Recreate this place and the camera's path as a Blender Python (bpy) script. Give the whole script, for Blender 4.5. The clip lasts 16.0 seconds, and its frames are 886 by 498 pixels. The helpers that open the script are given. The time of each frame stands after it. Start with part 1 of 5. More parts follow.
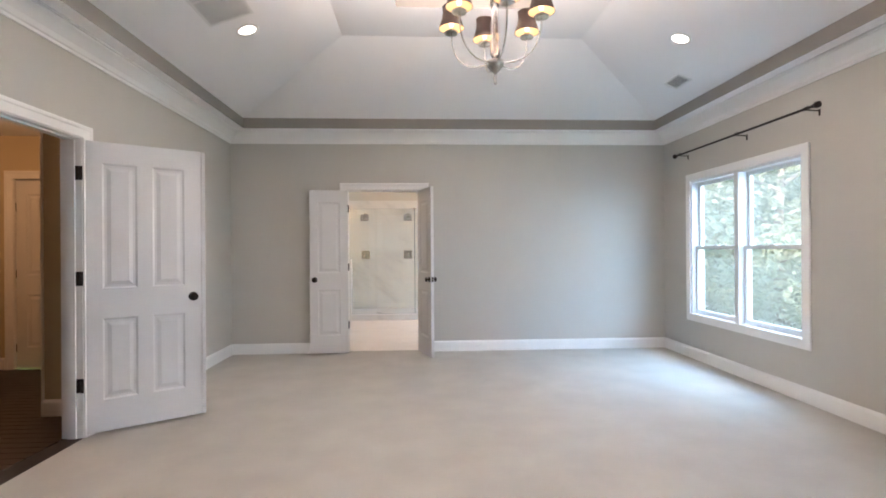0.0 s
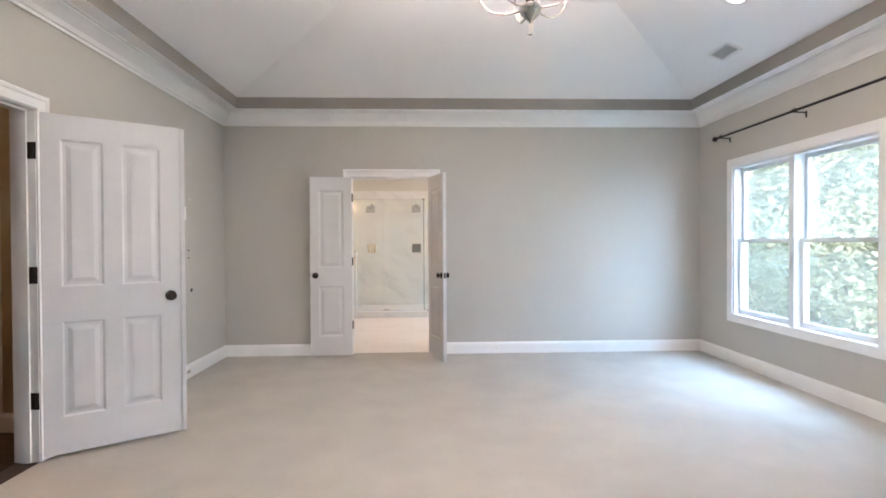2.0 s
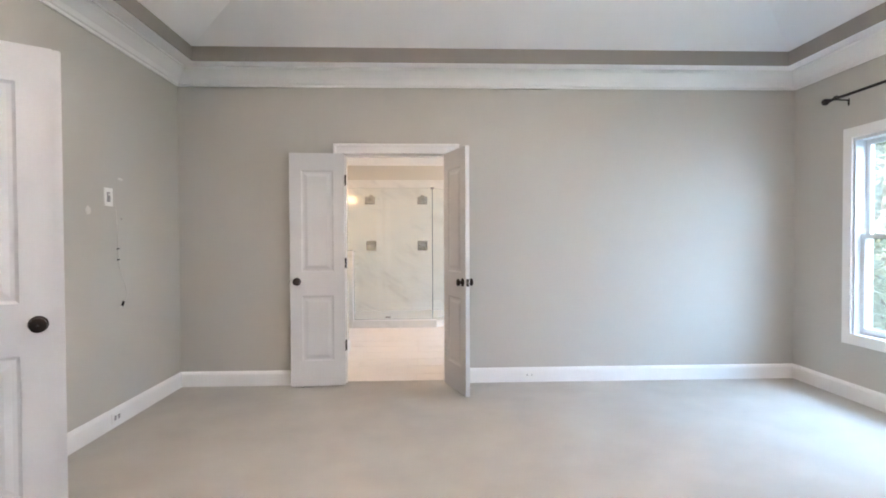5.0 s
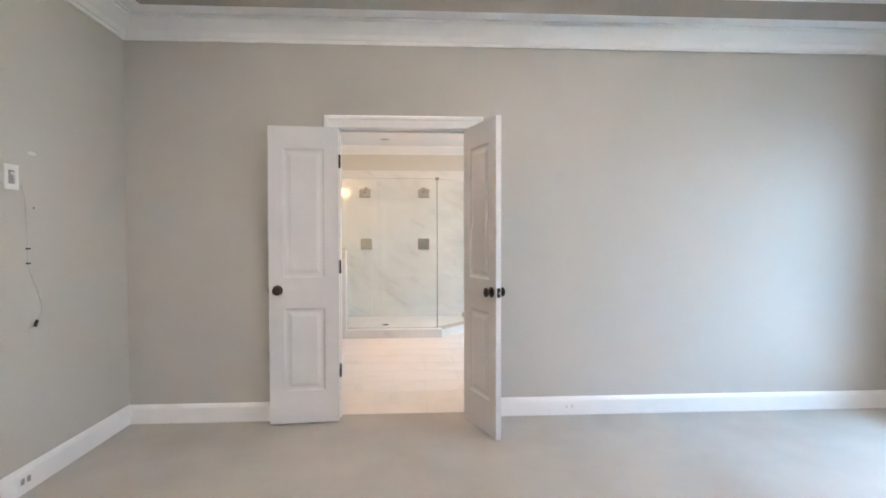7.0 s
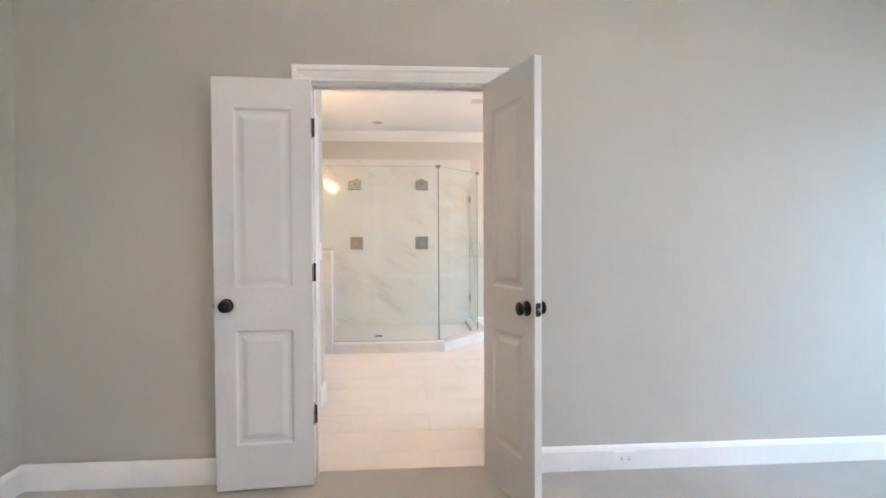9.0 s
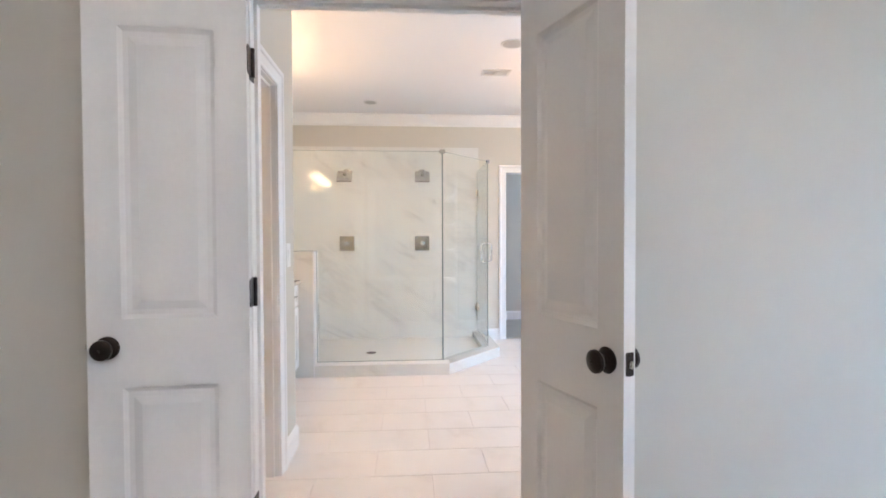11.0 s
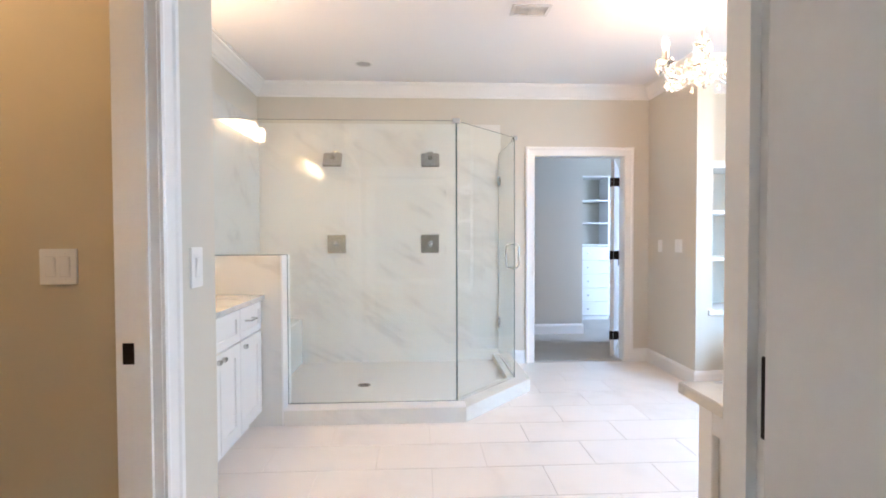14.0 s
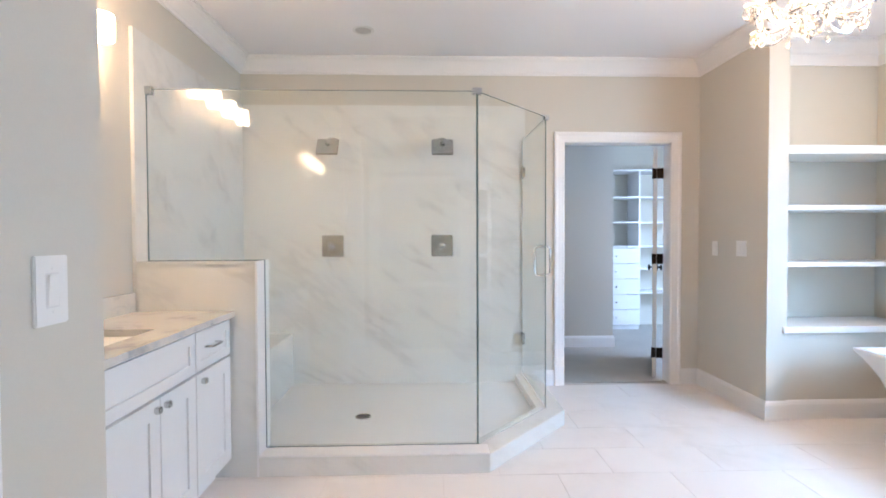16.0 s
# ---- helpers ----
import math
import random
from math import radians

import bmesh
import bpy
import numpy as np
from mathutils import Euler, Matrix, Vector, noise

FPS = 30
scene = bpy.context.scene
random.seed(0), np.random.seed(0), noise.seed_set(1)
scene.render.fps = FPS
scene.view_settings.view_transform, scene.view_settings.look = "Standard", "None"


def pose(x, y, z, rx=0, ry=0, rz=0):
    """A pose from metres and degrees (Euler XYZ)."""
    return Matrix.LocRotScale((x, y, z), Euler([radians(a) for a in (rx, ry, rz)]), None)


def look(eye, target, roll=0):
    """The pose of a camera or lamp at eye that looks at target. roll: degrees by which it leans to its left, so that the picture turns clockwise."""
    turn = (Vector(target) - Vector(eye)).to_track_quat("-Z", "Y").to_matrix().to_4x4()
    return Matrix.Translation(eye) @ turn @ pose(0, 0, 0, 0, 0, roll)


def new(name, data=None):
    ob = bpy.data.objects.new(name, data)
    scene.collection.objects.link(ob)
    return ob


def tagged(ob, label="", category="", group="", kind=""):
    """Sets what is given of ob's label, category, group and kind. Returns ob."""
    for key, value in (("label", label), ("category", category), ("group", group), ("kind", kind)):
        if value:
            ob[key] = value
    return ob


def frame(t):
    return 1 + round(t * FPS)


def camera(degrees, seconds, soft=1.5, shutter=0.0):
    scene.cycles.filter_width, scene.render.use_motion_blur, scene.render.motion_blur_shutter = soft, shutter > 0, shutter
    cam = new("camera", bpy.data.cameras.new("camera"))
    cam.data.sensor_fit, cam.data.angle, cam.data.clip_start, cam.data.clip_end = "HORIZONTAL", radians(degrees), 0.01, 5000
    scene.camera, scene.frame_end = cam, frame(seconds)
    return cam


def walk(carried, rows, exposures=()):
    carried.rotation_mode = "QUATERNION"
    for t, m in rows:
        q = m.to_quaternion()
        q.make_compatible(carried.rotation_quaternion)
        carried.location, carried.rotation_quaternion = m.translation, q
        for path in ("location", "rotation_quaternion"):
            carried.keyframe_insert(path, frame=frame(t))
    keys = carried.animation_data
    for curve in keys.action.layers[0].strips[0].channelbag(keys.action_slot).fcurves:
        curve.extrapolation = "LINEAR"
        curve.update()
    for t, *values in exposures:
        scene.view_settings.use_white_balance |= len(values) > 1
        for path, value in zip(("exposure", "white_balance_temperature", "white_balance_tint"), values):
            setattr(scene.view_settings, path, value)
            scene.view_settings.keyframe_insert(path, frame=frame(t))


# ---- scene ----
cam = camera(83.0, 16.0, soft=1.8)
PATH = [
    (0, (0.005, 0.283, 1.302), (0.106, 2.281, 1.304), -0.4),
    (0.5, (-0.025, 0.334, 1.296), (0.066, 2.332, 1.293), -0.3),
    (1, (-0.039, 0.458, 1.299), (0.049, 2.456, 1.285), -0.4),
    (1.5, (-0.025, 0.65, 1.292), (0.063, 2.648, 1.27), -0.4),
    (2, (-0.036, 0.851, 1.293), (0.037, 2.849, 1.27), -0.3),
    (2.5, (-0.09, 1.063, 1.303), (-0.025, 3.062, 1.273), -0.2),
    (3, (-0.148, 1.271, 1.301), (-0.082, 3.27, 1.271), -0.2),
    (3.5, (-0.156, 1.498, 1.298), (-0.089, 3.496, 1.264), -0.3),
    (4, (-0.155, 1.722, 1.295), (-0.088, 3.72, 1.262), -0.3),
    (6.5, (-0.287, 2.897, 1.281), (-0.186, 4.894, 1.24), -0.1),
    (7, (-0.343, 3.118, 1.288), (-0.231, 5.115, 1.245), -0.1),
    (7.5, (-0.345, 3.362, 1.278), (-0.229, 5.358, 1.235), -0.2),
    (8, (-0.332, 3.594, 1.28), (-0.21, 5.59, 1.237), -0.3),
    (8.5, (-0.346, 3.819, 1.263), (-0.218, 5.815, 1.222), -0.2),
    (9, (-0.383, 4.065, 1.26), (-0.248, 6.06, 1.217), -0.3),
    (11.5, (-0.358, 5.235, 1.264), (-0.221, 7.230, 1.219), -0.2),
    (12, (-0.324, 5.447, 1.265), (-0.192, 7.442, 1.222), -0.3),
    (12.5, (-0.315, 5.611, 1.259), (-0.189, 7.606, 1.219), -0.3),
    (13, (-0.342, 5.833, 1.255), (-0.22, 7.828, 1.213), -0.1),
    (13.5, (-0.342, 6.004, 1.267), (-0.236, 8.000, 1.223), -0.2),
    (14, (-0.316, 6.213, 1.265), (-0.219, 8.210, 1.216), -0.2),
    (14.5, (-0.292, 6.381, 1.261), (-0.203, 8.379, 1.218), -0.4),
    (15, (-0.302, 6.564, 1.27), (-0.223, 8.562, 1.224), -0.2),
    (15.5, (-0.332, 6.754, 1.274), (-0.262, 8.753, 1.225), -0.1),
    (16, (-0.331, 6.932, 1.265), (-0.267, 8.93, 1.219), -0.2),
]
EXPOSURES = [(0.0, 3.31, 6620, 21), (1.5, 3.49, 6620, 21), (9.0, 3.64, 6600, 20), (12.0, 3.61, 6150, 20), (14.0, 3.66, 6090, 18), (15.2, 3.54, 6000, 18), (16.0, 3.50, 5960, 18)]
P_BED, P_BATH, P_CLO, P_CAN, P_CHAN, P_HALL, P_WC, P_CRY, E_FROST = 132.0, 4.7, 5.4, 0.6, 12.8, 2.4, 1.1, 3.4, 4.1
walk(cam, [(t, look(eye, target, roll)) for t, eye, target, roll in PATH], EXPOSURES)

# ---- world, sun, large lights ----
world = bpy.data.worlds.new("sky")
scene.world = world
world.use_nodes = True
wn = world.node_tree.nodes
sky = wn.new("ShaderNodeTexSky")
sky.sky_type, sky.sun_disc = "NISHITA", False
sky.sun_elevation, sky.sun_rotation = radians(46), radians(225)
wn["Background"].inputs["Strength"].default_value = 0.13
world.node_tree.links.new(sky.outputs["Color"], wn["Background"].inputs["Color"])


def lamp(name, kind, m, power, colour, size=0.1, size_y=0.0, spread=180):
    data = bpy.data.lights.new(name, kind)
    data.energy, data.color = power, colour
    if kind == "AREA":
        data.shape = "RECTANGLE" if size_y else "DISK"
        data.size = size
        data.spread = radians(spread)
        if size_y:
            data.size_y = size_y
    elif kind == "SUN":
        data.angle = radians(size)
    else:
        data.shadow_soft_size = size
        if kind == "SPOT":
            data.spot_size, data.spot_blend = radians(spread), 0.7
    ob = new(name, data)
    ob.matrix_world = m
    return ob


WARM, DAY = (1.0, 0.90, 0.79), (0.40, 0.69, 1.0)
lamp("sun", "SUN", look((-14, -14, 32), (8, 8, 0)), 3.2, (1.0, 0.95, 0.87), 0.5)
lamp("sky_light_above", "AREA", look((5.0, 5.2, 4.3), (2.9, 5.2, 0.6)), P_BED, DAY, 6.0, 2.4)
lamp("sky_light_south", "AREA", look((6.2, 1.2, 2.4), (3.0, 5.4, 1.2)), P_BED * 0.12, DAY, 4.0, 3.0, 105)
lamp("sky_light_bath", "AREA", look((3.16, 8.25, 1.58), (0.4, 9.4, 0.9)), P_BATH, (0.46, 0.75, 1.0), 1.4, 1.4)
# Fill lamp added at an unseen closet opening to brighten drawers and wall.
lamp("closet_daylight_fill", "AREA", look((3.68, 11.85, 1.5), (1.6, 13.0, 0.8)), P_CLO, (0.54, 0.72, 1.0), 0.9, 1.3)


# ---- materials ----
def material(name, colour, rough=0.5, metal=0.0, vary=0.06, scale=6.0, fine=180.0, bump=0.0, depth=0.002, each=0.0, spec=0.5, coat=0.0):
    """Paint, cloth or metal: a base colour with large stains and fine grain, and a small relief."""
    m = bpy.data.materials.new(name)
    m.use_nodes = True
    n, link = m.node_tree.nodes, m.node_tree.links.new
    p = n["Principled BSDF"]
    co = n.new("ShaderNodeTexCoord")
    big, small = n.new("ShaderNodeTexNoise"), n.new("ShaderNodeTexNoise")
    big.inputs["Scale"].default_value, big.inputs["Detail"].default_value = scale, 5
    small.inputs["Scale"].default_value, small.inputs["Detail"].default_value = fine, 3
    link(co.outputs["Object"], big.inputs["Vector"])
    link(co.outputs["Object"], small.inputs["Vector"])
    add = n.new("ShaderNodeMath")
    add.operation = "ADD"
    link(big.outputs["Fac"], add.inputs[0])
    link(small.outputs["Fac"], add.inputs[1])
    ramp = n.new("ShaderNodeMapRange")
    ramp.inputs["From Min"].default_value, ramp.inputs["From Max"].default_value = 0.6, 1.4
    ramp.inputs["To Min"].default_value, ramp.inputs["To Max"].default_value = 1 - vary, 1 + vary
    link(add.outputs["Value"], ramp.inputs["Value"])
    mul = n.new("ShaderNodeVectorMath")
    mul.operation = "SCALE"
    mul.inputs[0].default_value = colour
    value = ramp.outputs["Result"]
    if each:
        info, spread = n.new("ShaderNodeObjectInfo"), n.new("ShaderNodeMapRange")
        spread.inputs["To Min"].default_value, spread.inputs["To Max"].default_value = 1 - each, 1 + each
        link(info.outputs["Random"], spread.inputs["Value"])
        both = n.new("ShaderNodeMath")
        both.operation = "MULTIPLY"
        link(value, both.inputs[0])
        link(spread.outputs["Result"], both.inputs[1])
        value = both.outputs["Value"]
    link(value, mul.inputs["Scale"])
    link(mul.outputs["Vector"], p.inputs["Base Color"])
    p.inputs["Metallic"].default_value = metal
    p.inputs["Specular IOR Level"].default_value = spec
    p.inputs["Coat Weight"].default_value = coat
    gloss = n.new("ShaderNodeMapRange")
    gloss.inputs["To Min"].default_value, gloss.inputs["To Max"].default_value = rough * 0.85, min(1.0, rough * 1.15)
    link(big.outputs["Fac"], gloss.inputs["Value"])
    link(gloss.outputs["Result"], p.inputs["Roughness"])
    if bump:
        b = n.new("ShaderNodeBump")
        b.inputs["Strength"].default_value, b.inputs["Distance"].default_value = bump, depth
        link(small.outputs["Fac"], b.inputs["Height"])
        link(b.outputs["Normal"], p.inputs["Normal"])
    return m


def marble(name, base, vein, scale=1.2, rough=0.12, amount=0.5, each=0.0, stretch=(1.7, 1.0, 0.55)):
    """Polished stone: diagonal smoky veins in a pale ground."""
    m = bpy.data.materials.new(name)
    m.use_nodes = True
    n, link = m.node_tree.nodes, m.node_tree.links.new
    p = n["Principled BSDF"]
    co, turn = n.new("ShaderNodeTexCoord"), n.new("ShaderNodeMapping")
    turn.vector_type = "TEXTURE"
    turn.inputs["Rotation"].default_value = (0.0, 0.6, 0.5)
    turn.inputs["Scale"].default_value = stretch
    if each:
        info, off = n.new("ShaderNodeObjectInfo"), n.new("ShaderNodeVectorMath")
        off.operation = "SCALE"
        off.inputs[0].default_value = (37.0, 19.0, 11.0)
        link(info.outputs["Random"], off.inputs["Scale"])
        link(off.outputs["Vector"], turn.inputs["Location"])
    link(co.outputs["Object"], turn.inputs["Vector"])
    warp, veins, cloud = (n.new("ShaderNodeTexNoise") for _ in range(3))
    warp.inputs["Scale"].default_value, warp.inputs["Detail"].default_value = scale, 4
    mix = n.new("ShaderNodeVectorMath")
    mix.operation = "MULTIPLY_ADD"
    mix.inputs[1].default_value = (0.5, 0.5, 0.5)
    link(warp.outputs["Color"], mix.inputs[0])
    link(turn.outputs["Vector"], mix.inputs[2])
    link(turn.outputs["Vector"], warp.inputs["Vector"])
    veins.inputs["Scale"].default_value, veins.inputs["Detail"].default_value = scale * 1.7, 7
    link(mix.outputs["Vector"], veins.inputs["Vector"])
    cloud.inputs["Scale"].default_value, cloud.inputs["Detail"].default_value = scale * 1.3, 5
    link(turn.outputs["Vector"], cloud.inputs["Vector"])
    thin = n.new("ShaderNodeMath")
    thin.operation = "ABSOLUTE"
    less = n.new("ShaderNodeMath")
    less.operation = "SUBTRACT"
    less.inputs[1].default_value = 0.5
    link(veins.outputs["Fac"], less.inputs[0])
    link(less.outputs["Value"], thin.inputs[0])
    line = n.new("ShaderNodeMapRange")
    line.inputs["From Min"].default_value, line.inputs["From Max"].default_value = 0.0, 0.085
    line.inputs["To Min"].default_value, line.inputs["To Max"].default_value = amount, 0.0
    link(thin.outputs["Value"], line.inputs["Value"])
    patch = n.new("ShaderNodeMapRange")
    patch.inputs["From Min"].default_value, patch.inputs["From Max"].default_value = 0.48, 0.68
    link(cloud.outputs["Fac"], patch.inputs["Value"])
    both = n.new("ShaderNodeMath")
    both.operation = "MULTIPLY"
    link(line.outputs["Result"], both.inputs[0])
    link(patch.outputs["Result"], both.inputs[1])
    haze = n.new("ShaderNodeMath")
    haze.operation = "MULTIPLY_ADD"
    haze.inputs[1].default_value = amount * 0.28
    link(patch.outputs["Result"], haze.inputs[0])
    link(both.outputs["Value"], haze.inputs[2])
    col = n.new("ShaderNodeMix")
    col.data_type = "RGBA"
    col.inputs["A"].default_value, col.inputs["B"].default_value = (*base, 1), (*vein, 1)
    link(haze.outputs["Value"], col.inputs["Factor"])
    link(col.outputs["Result"], p.inputs["Base Color"])
    p.inputs["Roughness"].default_value = rough
    return m


def glass(name, tint, ior=1.45, rough=0.0, clear=1.0):
    m = bpy.data.materials.new(name)
    m.use_nodes = True
    p = m.node_tree.nodes["Principled BSDF"]
    p.inputs["Base Color"].default_value = (*tint, 1)
    p.inputs["Roughness"].default_value = rough
    p.inputs["IOR"].default_value = ior
    p.inputs["Transmission Weight"].default_value = clear
    return m


def veiled(m, amount):
    """Mixes a pale translucent veil into a pane, standing in for daylight glare."""
    n, link = m.node_tree.nodes, m.node_tree.links.new
    p, veil, mix = n["Principled BSDF"], n.new("ShaderNodeBsdfTranslucent"), n.new("ShaderNodeMixShader")
    veil.inputs["Color"].default_value = (0.95, 0.86, 0.66, 1)
    co, noise, spread = n.new("ShaderNodeTexCoord"), n.new("ShaderNodeTexNoise"), n.new("ShaderNodeMapRange")
    noise.inputs["Scale"].default_value, noise.inputs["Detail"].default_value = 3.0, 4
    spread.inputs["To Min"].default_value, spread.inputs["To Max"].default_value = amount * 0.7, amount * 1.3
    link(co.outputs["Object"], noise.inputs["Vector"])
    link(noise.outputs["Fac"], spread.inputs["Value"])
    link(spread.outputs["Result"], mix.inputs["Fac"])
    link(p.outputs["BSDF"], mix.inputs[1])
    link(veil.outputs["BSDF"], mix.inputs[2])
    link(mix.outputs["Shader"], n["Material Output"].inputs["Surface"])
    return m


def foliage(name, colour):
    """Thin leaves that let some light through."""
    m = material(name, colour, 0.55, vary=0.35, scale=1.5, fine=12)
    n, link = m.node_tree.nodes, m.node_tree.links.new
    p = n["Principled BSDF"]
    thin, mix = n.new("ShaderNodeBsdfTranslucent"), n.new("ShaderNodeMixShader")
    thin.inputs["Color"].default_value = (colour[0] * 1.5, colour[1] * 1.5, colour[2] * 1.35, 1)
    mix.inputs["Fac"].default_value = 0.6
    link(p.outputs["BSDF"], mix.inputs[1])
    link(thin.outputs["BSDF"], mix.inputs[2])
    link(mix.outputs["Shader"], n["Material Output"].inputs["Surface"])
    return m


def glow(name, colour, strength):
    m = bpy.data.materials.new(name)
    m.use_nodes = True
    p = m.node_tree.nodes["Principled BSDF"]
    p.inputs["Base Color"].default_value = (*colour, 1)
    p.inputs["Emission Color"].default_value = (*colour, 1)
    p.inputs["Emission Strength"].default_value = strength
    return m


WALL = material("greige_wall_paint", (0.485, 0.466, 0.420), 0.7, vary=0.025, scale=1.2, fine=260, bump=0.12, depth=0.001)
# Copy of the greige, lightened and warmed for the brighter-lit bath and closet.
BATHWALL = material("lightened_beige_wall_paint", (0.60, 0.567, 0.49), 0.7, vary=0.025, scale=1.2, fine=260, bump=0.12, depth=0.001)
TAN = material("tan_wall_paint", (0.52, 0.44, 0.30), 0.7, vary=0.03, scale=1.5, fine=260, bump=0.12, depth=0.001)
CEIL = material("white_ceiling_paint", (0.86, 0.843, 0.838), 0.8, vary=0.02, scale=0.9, fine=220, bump=0.1, depth=0.001)
BAND = material("grey_band_paint", (0.30, 0.275, 0.245), 0.7, vary=0.03, scale=2, fine=260, bump=0.1, depth=0.001)
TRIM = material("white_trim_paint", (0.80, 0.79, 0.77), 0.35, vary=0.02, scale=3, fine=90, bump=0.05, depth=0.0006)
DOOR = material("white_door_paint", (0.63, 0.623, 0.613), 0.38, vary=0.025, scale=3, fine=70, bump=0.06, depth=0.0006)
CARPET = material("beige_cut_pile_carpet", (0.50, 0.477, 0.43), 0.95, vary=0.13, scale=2.6, fine=300, bump=0.9, depth=0.006, spec=0.1)
WOOD = material("dark_stained_floor_plank", (0.013, 0.006, 0.005), 0.45, vary=0.3, scale=9, fine=120, bump=0.15, depth=0.0006, each=0.25)
SUB = material("dark_subfloor", (0.02, 0.012, 0.01), 0.8)
TILE = marble("cream_stone_floor_tile", (0.80, 0.75, 0.70), (0.62, 0.56, 0.50), 1.4, 0.3, 0.35, each=1.0)
GROUT = material("pale_grout", (0.62, 0.57, 0.52), 0.9, vary=0.08, scale=8, fine=200, bump=0.3)
MARBLE = marble("white_veined_marble", (0.745, 0.735, 0.685), (0.42, 0.41, 0.385), 2.3, 0.07, 0.33, stretch=(2.6, 1.0, 0.6))
SLAB = marble("grey_veined_marble_slab", (0.69, 0.66, 0.60), (0.32, 0.33, 0.35), 3.2, 0.12, 0.62)
PAN = material("white_shower_pan", (0.74, 0.73, 0.70), 0.35, vary=0.03, scale=3, fine=150)
BRONZE = material("oil_rubbed_bronze", (0.020, 0.013, 0.010), 0.34, metal=0.6, vary=0.25, scale=20, fine=200)
NICKEL = material("brushed_nickel", (0.62, 0.60, 0.56), 0.25, metal=1.0, vary=0.06, scale=20, fine=300)
CHROME = material("polished_chrome", (0.62, 0.62, 0.61), 0.12, metal=1.0, vary=0.03, scale=10, fine=200)
CABINET = material("white_cabinet_lacquer", (0.80, 0.80, 0.79), 0.3, vary=0.015, scale=3, fine=90)
PLASTIC = material("white_plastic", (0.80, 0.79, 0.76), 0.35, vary=0.02)
METALW = material("white_enamelled_metal", (0.72, 0.71, 0.69), 0.45, vary=0.03)
GAP = material("grey_duct_metal", (0.30, 0.29, 0.28), 0.7)
DARK = material("dark_void", (0.03, 0.03, 0.03), 0.9)
SOCKET = material("grey_socket_plastic", (0.38, 0.36, 0.34), 0.4, vary=0.04)
SPACKLE = material("pale_filler", (0.64, 0.62, 0.58), 0.85, vary=0.06, scale=30, fine=200)
TUB = material("white_acrylic", (0.84, 0.84, 0.83), 0.15, vary=0.01)
VINYL = material("white_vinyl_window", (0.70, 0.71, 0.71), 0.35, vary=0.015)
SHADE = material("dark_brown_silk_shade", (0.045, 0.022, 0.014), 0.8, vary=0.2, scale=30, fine=500, bump=0.2)
LINING = glow("lit_cream_shade_lining", (1.0, 0.74, 0.42), 0.03)
BULB = glow("lit_bulb", (1.0, 0.82, 0.6), 0.4)
LENS = glow("lit_can_lens", (1.0, 0.93, 0.82), 0.5)
FROST = glow("lit_frosted_glass_shade", (1.0, 0.69, 0.38), E_FROST)
OFFLENS = material("unlit_can_lens", (0.42, 0.41, 0.40), 0.4)
# The pane's shader carries the washed-out glare of the bright view.
PANE = veiled(glass("window_glass", (0.97, 0.99, 0.98), 1.45), 0.055)
SHOWER = glass("clear_shower_glass", (0.955, 0.985, 0.97), 1.5)
CRYSTAL = glass("cut_crystal", (0.99, 0.98, 0.97), 1.5, 0.03, 0.95)
GEDGE = material("green_glass_edge", (0.16, 0.22, 0.20), 0.2, vary=0.05)
LEAF = foliage("tree_leaf", (0.15, 0.17, 0.125))
LEAF2 = foliage("pale_tree_leaf", (0.185, 0.205, 0.155))
BARK = material("tree_bark", (0.11, 0.085, 0.065), 0.9, vary=0.3, scale=4, fine=40, bump=0.5, depth=0.02)
PALEBARK = material("pale_pine_bark", (0.34, 0.31, 0.29), 0.9, vary=0.25, scale=3, fine=30, bump=0.5, depth=0.02)
GRASS = material("lawn", (0.07, 0.11, 0.03), 0.9, vary=0.3, scale=0.5, fine=30, bump=0.5, depth=0.02)


# ---- mesh helpers ----
def part(name, bm, mat, parent=None, label="", smooth=False):
    me = bpy.data.meshes.new(name)
    if smooth:
        for f in bm.faces:
            f.smooth = True
    bm.to_mesh(me)
    bm.free()
    me.materials.append(mat)
    if smooth:
        me.set_sharp_from_angle(angle=radians(40))
    ob = new(name, me)
    if parent:
        ob.parent = parent
    if label:
        ob["label"] = label
    return ob


def thing(name, label, category, group="", kind="", m=None):
    ob = tagged(new(name), label, category, group, kind)
    if m is not None:
        ob.matrix_world = m
    return ob


def box(bm, x0, x1, y0, y1, z0, z1, bevel=0.0):
    c = [bm.verts.new((x, y, z)) for z in (z0, z1) for y in (y0, y1) for x in (x0, x1)]
    fs = [bm.faces.new([c[i] for i in q]) for q in ((0, 2, 3, 1), (4, 5, 7, 6), (0, 1, 5, 4), (2, 6, 7, 3), (0, 4, 6, 2), (1, 3, 7, 5))]
    if bevel:
        es = list({e for f in fs for e in f.edges})
        bmesh.ops.bevel(bm, geom=es, offset=bevel, segments=2, affect="EDGES", clamp_overlap=True)
    return bm


def boxes(*rows, bevel=0.0):
    bm = bmesh.new()
    for r in rows:
        box(bm, *r, bevel=bevel)
    if not bevel and len(rows) > 1:
        bmesh.ops.remove_doubles(bm, verts=bm.verts, dist=1e-5)
    return bm


